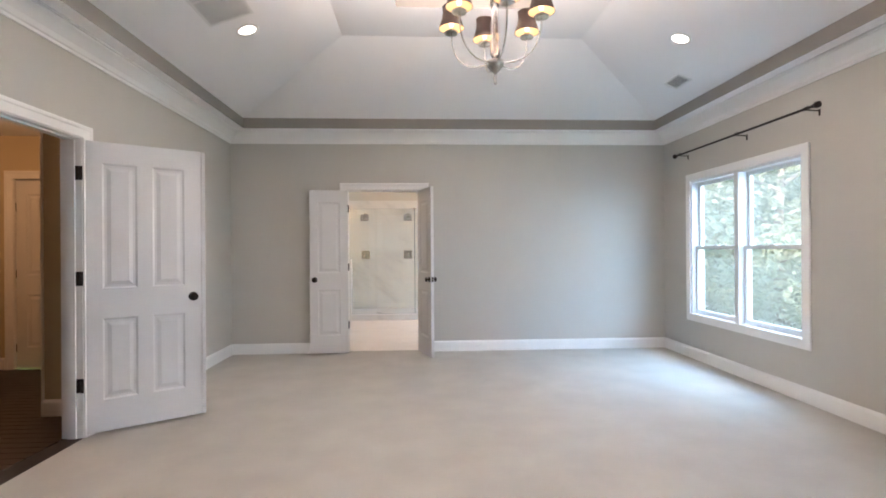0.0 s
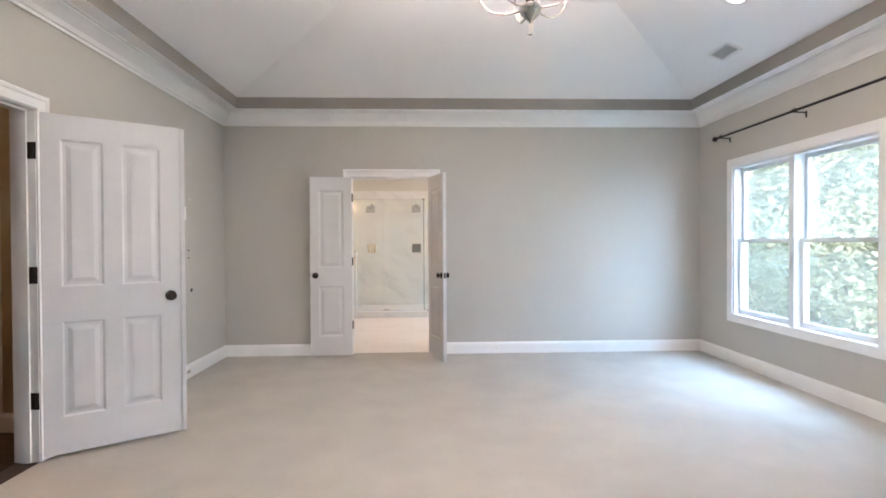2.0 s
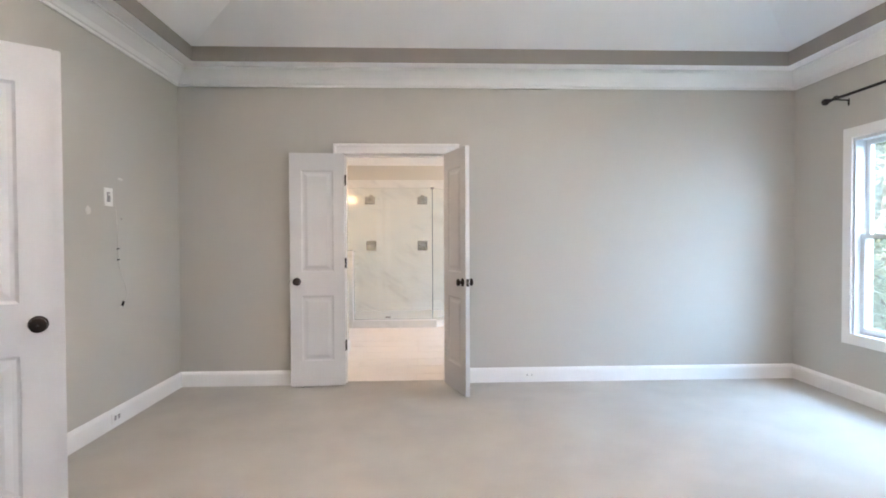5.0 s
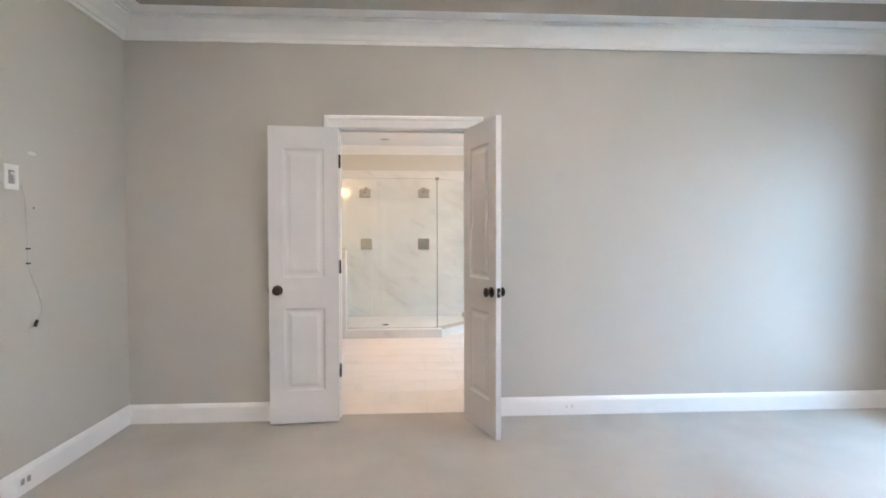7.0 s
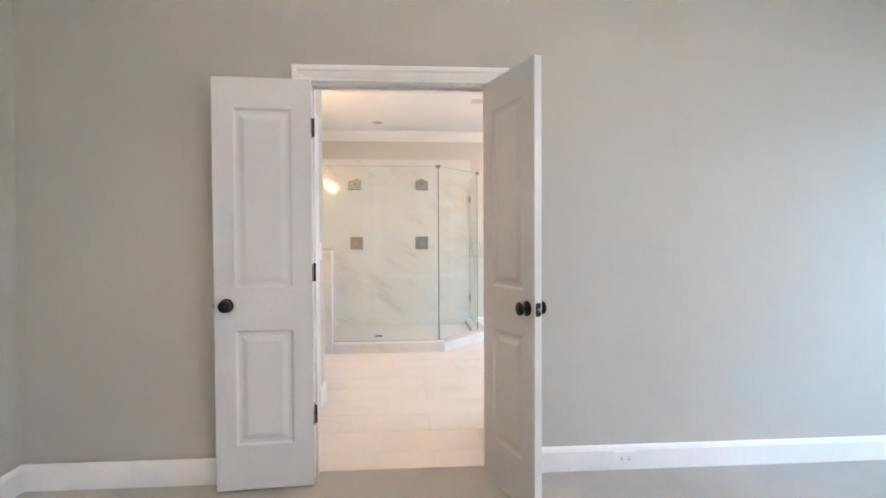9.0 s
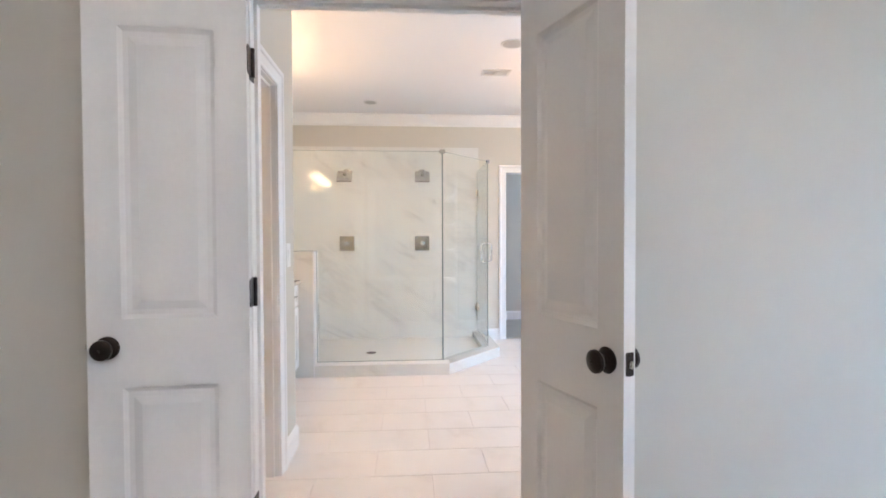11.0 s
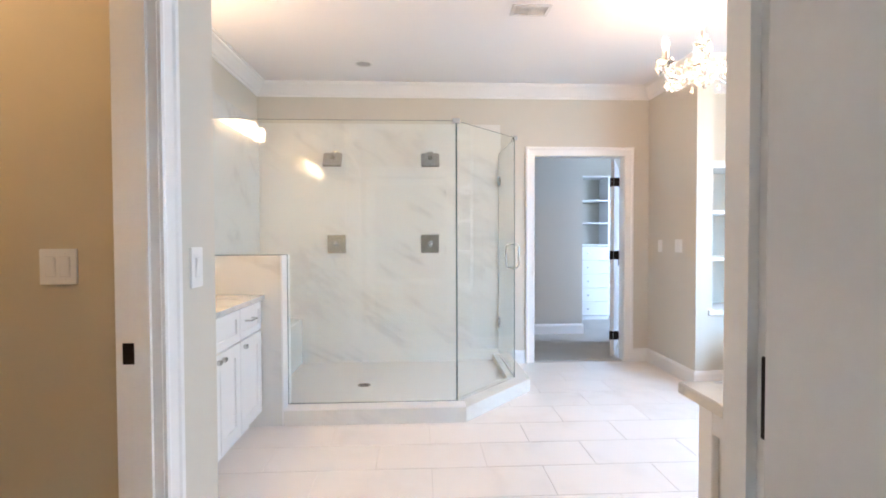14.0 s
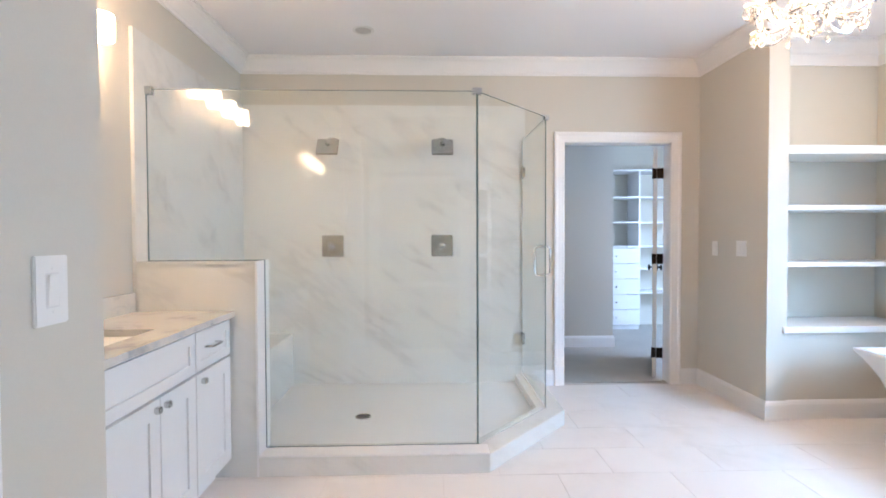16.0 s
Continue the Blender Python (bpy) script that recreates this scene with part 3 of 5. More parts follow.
baseboard([(-4.59, 6.10), (HX, 6.10), (HX, 1.6)], name="baseboard_hall")

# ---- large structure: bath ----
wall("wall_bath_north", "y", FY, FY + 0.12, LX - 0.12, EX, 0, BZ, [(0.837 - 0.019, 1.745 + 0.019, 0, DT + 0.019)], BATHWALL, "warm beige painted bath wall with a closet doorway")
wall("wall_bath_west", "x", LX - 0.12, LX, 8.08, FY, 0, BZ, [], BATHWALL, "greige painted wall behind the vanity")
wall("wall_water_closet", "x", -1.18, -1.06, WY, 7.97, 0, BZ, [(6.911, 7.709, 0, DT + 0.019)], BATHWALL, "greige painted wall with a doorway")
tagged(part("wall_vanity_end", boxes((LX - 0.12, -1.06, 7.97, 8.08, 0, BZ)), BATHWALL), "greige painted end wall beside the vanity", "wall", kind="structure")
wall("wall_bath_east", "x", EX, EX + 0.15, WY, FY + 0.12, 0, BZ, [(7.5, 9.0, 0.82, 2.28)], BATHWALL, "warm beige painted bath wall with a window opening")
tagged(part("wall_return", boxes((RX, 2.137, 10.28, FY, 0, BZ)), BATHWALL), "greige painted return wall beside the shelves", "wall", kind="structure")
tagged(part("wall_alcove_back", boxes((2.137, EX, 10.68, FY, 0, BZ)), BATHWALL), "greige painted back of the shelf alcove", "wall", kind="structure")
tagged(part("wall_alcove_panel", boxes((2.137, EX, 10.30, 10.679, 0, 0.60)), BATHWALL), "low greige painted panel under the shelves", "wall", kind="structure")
tagged(part("ceiling_bath", boxes((LX - 0.1, EX + 0.1, WY, FY + 0.1, BZ, BZ + 0.08)), CEIL), "white painted bath ceiling", "ceiling", kind="structure")
bath_line = [(-1.06, WY), (EX, WY), (EX, 10.68), (2.137, 10.68), (2.137, 10.28), (RX, 10.28), (RX, FY), (LX, FY), (LX, 8.08), (-1.06, 8.08)]
crown(bath_line, True, BZ, "crown_moulding_bath", 0.125, 0.105)
baseboard([(EX, WY), (EX, 10.30), (2.137, 10.30), (2.137, 10.28), (RX, 10.28), (RX, FY), (1.745 + 0.095, FY)], name="baseboard_bath")
baseboard([(0.837 - 0.095, FY), (0.56, FY)], name="baseboard_bath")
baseboard([(-1.33, 8.08), (-1.06, 8.08), (-1.06, 7.785)], name="baseboard_bath")
cased_opening("door_frame_closet", "white moulded casing of the closet doorway", "y", FY, FY + 0.12, 0.837, 1.745, DT, sides=(True, True))
fr = cased_opening("door_frame_water_closet", "white moulded casing of a narrow inner doorway", "x", -1.18, -1.06, 6.93, 7.69, DT, stop=(-1.125, -1.085))
hfr = bpy.data.objects["door_frame_hall"]
bfr = bpy.data.objects["door_frame_bath"]
for z, zb in ((0.365, 0.36), (1.115, 1.09), (1.855, 1.825)):
    part("hinge_plate", boxes((BX0 - 0.055, BX0 + 0.004, 3.9025, 3.9055, z - 0.05, z + 0.05), bevel=0.001), BRONZE, hfr, "black bronze hinge plate")
    part("hinge_plate", boxes((DL - 0.0005, DL + 0.002, BY1 - 0.012, BY1 + 0.034, zb - 0.045, zb + 0.045), bevel=0.001), BRONZE, bfr, "black bronze hinge plate")
    part("hinge_plate", boxes((DR - 0.002, DR + 0.0005, BY1 - 0.012, BY1 + 0.034, zb - 0.045, zb + 0.045), bevel=0.001), BRONZE, bfr, "black bronze hinge plate")
cfr = bpy.data.objects["door_frame_closet"]
for z in (0.24, 1.07, 1.82):
    part("hinge_plate", boxes((1.688, 1.7455, FY + 0.121, FY + 0.124, z - 0.045, z + 0.045), bevel=0.001), BRONZE, cfr, "black bronze hinge plate")
part("strike_plate", boxes((-1.168, -1.136, 7.6875, 7.6915, 0.900, 0.962), bevel=0.001), BRONZE, fr, "black bronze strike plate")

# water closet seen through the inner doorway
wall("wall_wc_west", "x", -2.72, -2.6, WY, 7.97, 0, 2.6, [], TAN, "plain tan painted wall")
tagged(part("wall_wc_north", boxes((-2.6, -1.18, 7.90, 7.969, 0, 2.6)), TAN), "tan painted wall with a light switch", "wall", kind="structure")
tagged(part("ceiling_wc", boxes((-2.6, -1.18, WY, 7.97, 2.55, 2.6)), CEIL), "white ceiling of the small inner room", "ceiling", kind="structure")
tagged(part("wall_wc_south", boxes((-2.6, -1.18, WY + 0.001, WY + 0.02, 0, 2.55)), TAN), "plain tan painted wall", "wall", kind="structure")
baseboard([(-1.18, 7.90), (-2.6, 7.90)], name="baseboard_wc")

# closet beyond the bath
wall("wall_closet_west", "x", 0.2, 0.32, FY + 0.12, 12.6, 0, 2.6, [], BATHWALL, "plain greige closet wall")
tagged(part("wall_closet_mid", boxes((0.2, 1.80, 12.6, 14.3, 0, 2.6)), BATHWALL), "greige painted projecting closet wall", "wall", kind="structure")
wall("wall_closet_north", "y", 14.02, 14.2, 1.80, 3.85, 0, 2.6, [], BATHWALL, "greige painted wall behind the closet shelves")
# The opening in the east wall is unseen, added for the fill lamp.
wall("wall_closet_east", "x", 3.7, 3.85, FY + 0.12, 14.02, 0, 2.6, [(11.40, 12.30, 0.8, 2.2)], BATHWALL, "greige painted closet wall with an unseen added opening for daylight")
tagged(part("floor_closet", boxes((0.2, 3.85, FY + 0.06, 14.2, -0.12, 0.004)), CARPET), "pale carpet over the closet floor", "carpet", kind="structure")
tagged(part("ceiling_closet", boxes((0.2, 3.85, FY + 0.12, 14.2, 2.6, 2.66)), CEIL), "white closet ceiling", "ceiling", kind="structure")
baseboard([(1.80, 13.6), (1.80, 12.6), (0.32, 12.6), (0.32, FY + 0.12)], name="baseboard_closet")
CT = 65.0
door_leaf("closet_door", "white panel door standing open into the closet", pose(1.694, FY + 0.128, 0.02, 0, 0, CT), 0.86, [(0.115, 0.38), (0.48, 0.745)], 0.80, 0.93, hinge_y=0.036)

# ---- shower ----
GX, GY = -0.052, 9.703
SX, SY = 0.468, 10.29
tagged(part("marble_wall_back", boxes((LX + 0.02, 0.49, FY - 0.02, FY - 0.0005, 0.0, 2.363), bevel=0.002), MARBLE), "polished white veined marble slab on the shower wall", "marble cladding", kind="structure")
tagged(part("marble_wall_side", boxes((LX + 0.0005, LX + 0.02, 9.588, FY - 0.0005, 0.0, 2.363), bevel=0.002), MARBLE), "polished white veined marble slab on the side wall", "marble cladding", kind="structure")
pony = thing("pony_wall", "low marble-clad half wall at the shower end", "half wall", kind="structure")
part("wall_core", boxes((LX + 0.02, -1.234, 9.588, 9.78, 0, 1.126)), MARBLE, pony)
part("end_trim", boxes((-1.234, -1.222, 9.582, 9.786, 0.0, 1.144), bevel=0.002), TRIM, pony, "white polished edge trim")
part("cap", boxes((LX + 0.02, -1.234, 9.578, 9.79, 1.126, 1.144), bevel=0.003), MARBLE, pony)
curb = thing("shower_curb", "raised cream stone curb round the shower", "curb", kind="structure")
d = Vector((SX - GX, SY - GY)).normalized()
n = Vector((d.y, -d.x))


def prism(pts, z0, z1):
    bm = bmesh.new()
    lo = [bm.verts.new((*p, z0)) for p in pts]
    hi = [bm.verts.new((*p, z1)) for p in pts]
    bm.faces.new(lo[::-1])
    bm.faces.new(hi)
    for k in range(len(pts)):
        bm.faces.new((lo[k], lo[(k + 1) % len(pts)], hi[(k + 1) % len(pts)], hi[k]))
    bmesh.ops.bevel(bm, geom=list(bm.edges), offset=0.003, segments=1, affect="EDGES")
    return bm


def off_line(o):
    """The curb's line, o outside the glass."""
    k = math.tan(math.atan2(d.y, d.x) / 2)
    a = (GX + o * k, GY - o)
    m = math.tan((math.pi / 2 - math.atan2(d.y, d.x)) / 2)
    b = (SX + o, SY - o * m)
    return a, b


(oa, ob_), (ia, ib) = off_line(0.121), off_line(-0.06)
part("curb_front", prism([(-1.222, GY - 0.121), oa, ia, (-1.222, GY + 0.06)], 0, 0.102), MARBLE, curb)
part("curb_angle", prism([oa, ob_, ib, ia], 0, 0.1025), MARBLE, curb)
part("curb_side", prism([ob_, (SX + 0.121, FY - 0.021), (SX - 0.06, FY - 0.021), ib], 0, 0.102), MARBLE, curb)
part("curb_strip", boxes((-1.222, oa[0], GY - 0.124, GY - 0.006, 0.102, 0.110), bevel=0.002), TRIM, curb, "white polished edge strip")
tagged(part("floor_shower", prism([(LX + 0.02, GY + 0.06), ia, ib, (SX - 0.06, FY - 0.02), (LX + 0.02, FY - 0.02)], -0.05, 0.04), PAN), "smooth off-white shower floor", "shower floor", kind="structure")
tagged(part("shower_bench", boxes((LX + 0.02, -1.45, 10.40, FY - 0.02, 0.04, 0.47), bevel=0.004), MARBLE), "low marble corner bench in the shower", "bench", kind="structure")
drain = thing("shower_drain", "round brushed metal drain in the shower floor", "drain", m=pose(-0.772, 10.352, 0.04))
part("flange", lathe([(0.0, 0.0), (0.055, 0.0), (0.055, 0.003), (0.048, 0.005), (0.046, 0.003), (0.0, 0.003)], 28), NICKEL, drain, smooth=True)
part("grate", boxes(*[(-0.04, 0.04, y - 0.002, y + 0.002, 0.003, 0.006) for y in (-0.024, -0.012, 0.0, 0.012, 0.024)]), BRONZE, drain)

screen = thing("shower_screen", "frameless clear glass shower screen with chrome clips", "shower screen")


def glass_pane(name, p, q, z0, z1, parent, t=0.010):
    p, q = Vector(p), Vector(q)
    L, a = (q - p).length, math.atan2(q.y - p.y, q.x - p.x)
    ob = part(name, boxes((0, L, -t / 2, t / 2, z0, z1)), SHOWER, parent, "clear frameless glass")
    ob.matrix_basis = pose(p.x, p.y, 0, 0, 0, math.degrees(a))
    ob.visible_shadow = False
    e = boxes((-0.001, 0.0022, -t / 2 - 0.0008, t / 2 + 0.0008, z0, z1), (L - 0.0022, L + 0.001, -t / 2 - 0.0008, t / 2 + 0.0008, z0, z1), (0, L, -t / 2 - 0.0008, t / 2 + 0.0008, z1 - 0.001, z1 + 0.001))
    eo = part("glass_edge", e, GEDGE, ob, "green polished glass edge")
    return ob


TOPZ = 2.070
pts = [(-1.219, 0.112), (GX - 0.003, 0.112), (GX - 0.003, TOPZ), (LX + 0.022, TOPZ), (LX + 0.022, 1.147), (-1.219, 1.147)]
bm = bmesh.new()
fa, ba = ([bm.verts.new((x, GY + s * 0.005, z)) for x, z in pts] for s in (-1, 1))
bm.faces.new(fa)
bm.faces.new(ba[::-1])
for k in range(6):
    bm.faces.new((fa[k], ba[k], ba[(k + 1) % 6], fa[(k + 1) % 6]))
bmesh.ops.recalc_face_normals(bm, faces=bm.faces)
fg = part("front_glass", bm, SHOWER, screen, "clear notched frameless glass")
fg.visible_shadow = False
e = boxes((GX - 0.005, GX - 0.002, GY - 0.006, GY + 0.006, 0.112, TOPZ), (LX + 0.022, LX + 0.025, GY - 0.006, GY + 0.006, 1.147, TOPZ), (LX + 0.022, GX - 0.002, GY - 0.006, GY + 0.006, TOPZ - 0.001, TOPZ + 0.001), (-1.221, -1.218, GY - 0.006, GY + 0.006, 0.112, 1.147), (LX + 0.022, -1.219, GY - 0.006, GY + 0.006, 1.1445, 1.1475), (-1.219, GX - 0.003, GY - 0.006, GY + 0.006, 0.110, 0.1125))
part("glass_edge", e, GEDGE, fg, "green polished glass edge")
glass_pane("angled_glass", (GX + 0.001, GY + 0.004), (SX - 0.001, SY - 0.003), 0.106, TOPZ, screen)
gd = glass_pane("glass_door", (SX, SY + 0.006), (SX, FY - 0.035), 0.112, TOPZ - 0.002, screen)
for x, y, w in ((GX, GY, 0.026), (SX, SY, 0.022)):
    part("corner_clip", boxes((x - w, x + w, y - w * 0.7, y + w * 0.7, TOPZ - 0.02, TOPZ + 0.016), bevel=0.003), CHROME, screen, "small chrome corner clip")
part("wall_clip", boxes((LX + 0.021, LX + 0.06, GY - 0.018, GY + 0.018, TOPZ - 0.03, TOPZ + 0.014), bevel=0.003), CHROME, screen, "small chrome wall clip")
for z in (0.42, 1.80):
    part("glass_hinge", boxes((SX - 0.016, SX + 0.016, FY - 0.10, FY - 0.021, z - 0.045, z + 0.045), bevel=0.004), CHROME, screen, "square chrome glass hinge")
for s in (-1, 1):
    x0 = SX + s * 0.006
    pts = [(x0, SY + 0.10, 1.00), (x0 + s * 0.035, SY + 0.10, 1.00), (x0 + s * 0.052, SY + 0.10, 1.02), (x0 + s * 0.052, SY + 0.10, 1.18), (x0 + s * 0.035, SY + 0.10, 1.20), (x0, SY + 0.10, 1.20)]
    part("handle", tube(pts, 0.0085, 12), CHROME, screen, "chrome D-shaped pull handle", True)
part("water_sweep", boxes((SX - 0.006, SX + 0.006, SY + 0.01, FY - 0.04, 0.103, 0.114)), PLASTIC, screen, "clear plastic door sweep")


def shower_set(x):
    v = thing("shower_valve", "square brushed nickel shower valve with a round handle", "shower valve", "shower valves", m=pose(x, FY - 0.021, 1.196))
    part("back_plate", boxes((-0.089, 0.089, -0.008, 0, -0.089, 0.089), bevel=0.003), NICKEL, v)
    part("inner_plate", boxes((-0.055, 0.055, -0.014, -0.008, -0.055, 0.055), bevel=0.003), NICKEL, v)
    part("handle_stem", lathe([(0.024, 0), (0.022, 0.02), (0.016, 0.03), (0.016, 0.045), (0.0, 0.045)], 20, pose(0, -0.014, 0, 90)), NICKEL, v, smooth=True)
    part("lever_handle", lathe([(0.0, 0.0), (0.018, 0.002), (0.026, 0.012), (0.026, 0.024), (0.015, 0.032), (0.0, 0.034)], 20, pose(0, -0.058, 0, 90)), CHROME, v, smooth=True)
    part("lever", boxes((0.0, 0.062, -0.082, -0.068, -0.007, 0.007), bevel=0.003), CHROME, v)
    h = thing("rain_shower", "square brushed nickel rain shower head on a short arm", "shower head", "shower heads", m=pose(x, FY - 0.02, 2.065))
    part("wall_flange", boxes((-0.03, 0.03, -0.008, 0, -0.03, 0.03), bevel=0.002), NICKEL, h)
    part("arm", tube([(0, 0, 0), (0, -0.06, 0.004), (0, -0.13, -0.004), (0, -0.17, -0.03), (0, -0.185, -0.055)], 0.011, 12), NICKEL, h, smooth=True)
    hd = part("head_plate", boxes((-0.086, 0.086, -0.082, 0.082, -0.009, 0.009), bevel=0.006), NICKEL, h)
    hd.matrix_basis = pose(0, -0.20, -0.082, 57, 0, 0)
    nz = part("nozzle_face", boxes((-0.074, 0.074, -0.070, 0.070, -0.0115, -0.0091)), CHROME, hd, "grey nozzle face")
    part("collar", lathe([(0.0, 0.0), (0.020, 0.0), (0.020, 0.03), (0.013, 0.04), (0.0, 0.04)], 16, pose(0, -0.198, -0.072, -42)), NICKEL, h, smooth=True)


for x in (-1.112, -0.205):
    shower_set(x)


# ---- bedroom: fixtures ----
def rod():
    r = thing("curtain_rod", "dark bronze curtain rod with ball finials over the window", "curtain rod")
    x, z = 3.135, 2.415
    part("pole", tube([(x, 4.095, z), (x, 6.165, z - 0.004)], 0.0115, 14), BRONZE, r, smooth=True)
    for y, s in ((4.095, -1), (6.165, 1)):
        part("finial", lathe([(0.0115, 0.0), (0.016, 0.004), (0.016, 0.012), (0.010, 0.018), (0.022, 0.030), (0.029, 0.048), (0.024, 0.066), (0.0, 0.074)], 18, pose(x, y, z - (0.004 if s > 0 else 0), -90 * s)), BRONZE, r, smooth=True)
    for y in (4.15, 5.04, 6.11):
        bm = tube([(x, y, z - 0.014), (BX1 - 0.014, y, z - 0.016), (BX1 - 0.006, y, z - 0.022), (BX1 - 0.005, y, z - 0.052)], 0.0055, 10)
        box(bm, BX1 - 0.006, BX1 - 0.0005, y - 0.009, y + 0.009, z - 0.060, z - 0.004, bevel=0.002)
        lathe([(0.015, -0.012), (0.018, -0.012), (0.018, 0.012), (0.015, 0.012)], 14, pose(x, y, z, 90), bm)
        part("bracket", bm, BRONZE, r, smooth=True)


rod()


def on_slope(side, y, x):
    """A pose on the sloping ceiling, z out of the ceiling into the room."""
    if side < 0:
        x0, x1 = BX0 + 0.237, -0.72
    else:
        x0, x1 = BX1 - 0.237, 1.66
    k = (3.40 - 2.912) / (x1 - x0)
    z = 2.912 + k * (x - x0)
    a = math.degrees(math.atan(k))
    return pose(x, y, z, 180, -a, 0)


def recessed(name, label, m, lens, r=0.075):
    c = thing(name, label, "recessed light", "recessed ceiling lights", m=m)
    part("trim_ring", lathe([(r * 0.93, 0.0), (r * 0.94, 0.004), (r * 1.16, 0.007), (r * 1.24, 0.004), (r * 1.26, 0.0)], 32), METALW, c, smooth=True)
    part("lens", lathe([(0.0, 0.003), (r * 0.94, 0.003)], 32), lens, c, "round lamp lens")
    return c


for side, x, y in ((-1, -1.41, 4.56), (1, 2.34, 4.60)):
    m = on_slope(side, y, x)
    recessed("recessed_light", "lit round recessed light in the sloping ceiling", m, LENS)
    lamp("recessed_lamp", "AREA", m @ pose(0, 0, 0.012, 180), P_CAN, (1.0, 0.90, 0.76), 0.13)


def register(name, label, m, w, h, slats, cross=False, back=None, tilt=38):
    v = thing(name, label, "air vent", m=m)
    f = 0.022
    part("frame", frame_ring(bmesh.new(), lambda u, q, d: (u, q, d), -w / 2, w / 2, -h / 2, h / 2, f, f, f, f, 0, 0.008), METALW, v)
    part("backing", boxes((-w / 2 + f, w / 2 - f, -h / 2 + f, h / 2 - f, 0.0005, 0.0015)), back or GAP, v)
    me = None
    for i in range(slats):
        y = -h / 2 + f + (h - 2 * f) * (i + 0.5) / slats
        if me is None:
            ob = part("slat", boxes((-w / 2 + f, w / 2 - f, -0.0035, 0.0035, -0.0008, 0.0008)), METALW, v)
            me = ob.data
        else:
            ob = new("slat", me)
            ob.parent = v
        ob.matrix_basis = pose(0, y, 0.005, tilt)
    if cross:
        part("cross_bar", boxes((-0.006, 0.006, -h / 2 + f, h / 2 - f, 0.005, 0.0095)), METALW, v)
    return v


register("return_air_vent", "large white louvred return air vent in the ceiling", on_slope(-1, 3.97, -1.455) @ pose(0, 0, 0, 0, 0, 90), 0.72, 0.36, 26, True, OFFLENS)
register("supply_air_vent", "small white louvred air vent in the ceiling", on_slope(1, 5.33, 2.70), 0.16, 0.30, 12)


def plate(name, label, m, w=0.072, h=0.116, gangs=1, kind="switch", face=None):
    """A wall plate whose face looks along -y in its own axes."""
    p = thing(name, label, "light switch" if kind == "switch" else "wall outlet", m=m)
    part("cover_plate", boxes((-w / 2, w / 2, -0.0065, 0.004, -h / 2, h / 2), bevel=0.0022), PLASTIC, p)
    for g in range(gangs):
        x = (g - (gangs - 1) / 2) * 0.046
        if kind == "switch":
            part("rocker_frame", boxes((x - 0.017, x + 0.017, -0.0075, -0.006, -0.034, 0.034), bevel=0.0006), METALW, p)
            r = part("rocker", boxes((x - 0.0145, x + 0.0145, -0.005, 0.0, -0.031, 0.031), bevel=0.001), PLASTIC, p)
            r.matrix_basis = pose(0, -0.0055, 0, 4)
        else:
            for z in (-0.02, 0.02):
                part("socket", boxes((x - 0.016, x + 0.016, -0.008, -0.006, z - 0.014, z + 0.014), bevel=0.002), face or PLASTIC, p)
                part("slot", boxes((x - 0.008, x - 0.005, -0.0086, -0.0079, z - 0.005, z + 0.006), (x + 0.005, x + 0.008, -0.0086, -0.0079, z - 0.005, z + 0.006)), DARK, p)
    for z in (-0.042, 0.042):
        part("screw", lathe([(0.0, 0.0), (0.003, 0.0), (0.002, 0.001), (0.0, 0.0012)], 10, pose((gangs - 1) * 0.023, -0.006, z, 90)), METALW, p)
    return p


plate("wall_outlet", "white outlet set sideways in the baseboard", pose(0.775, BY1 - 0.016, 0.065) @ Matrix.Rotation(radians(90), 4, "Y"), kind="outlet")
plate("wall_outlet", "white outlet with grey sockets set sideways in the baseboard", pose(BX0 + 0.016, 5.740, 0.068, 0, 0, 90) @ Matrix.Rotation(radians(90), 4, "Y"), kind="outlet", face=SOCKET)
tv = thing("cable_box", "white recessed cable plate in the wall", "cable plate", m=pose(BX0, 5.712, 1.595, 0, 0, 90))
part("plate_frame", boxes((-0.045, 0.045, -0.007, 0, 0.034, 0.062), (-0.045, 0.045, -0.007, 0, -0.062, -0.034), (-0.045, -0.020, -0.007, 0, -0.034, 0.034), (0.020, 0.045, -0.007, 0, -0.034, 0.034), bevel=0.002), PLASTIC, tv)
part("recess", boxes((-0.020, 0.020, -0.002, 0, -0.034, 0.034)), GAP, tv, "grey open recess")
part("cable_end", tube([(0.004, -0.002, 0.02), (0.004, -0.018, 0.008), (0.004, -0.02, -0.02)], 0.006, 10), PLASTIC, tv, smooth=True)
for y, z, r in ((5.86, 1.45, 0.005),):
    tagged(part("wall_hole", lathe([(0.0, 0.0), (r, 0.0), (r * 0.7, 0.0012), (0.0, 0.0012)], 12, pose(BX0, y, z, 0, 90)), DARK), "small dark screw hole in the painted wall", "screw hole")
for y, z, w, h in ((5.508, 1.493, 0.026, 0.028), (5.853, 1.733, 0.030, 0.010)):
    bm = lathe([(1.0, 0.0), (0.8, 0.0008), (0.0, 0.001)], 14)
    for k, v in enumerate(bm.verts):
        s = 1.0 + 0.18 * math.sin(k * 2.1)
        v.co = Vector((BX0 + v.co.z, y + v.co.x * w * s, z + v.co.y * h * s))
    tagged(part("filler_patch", bm, SPACKLE, smooth=True), "small pale smear of filler on the painted wall", "wall patch", "filler patches on the wall")
cable = thing("loose_cable", "thin off-white cable with black ties hanging loose from the wall", "cable")
cx = BX0 + 0.005
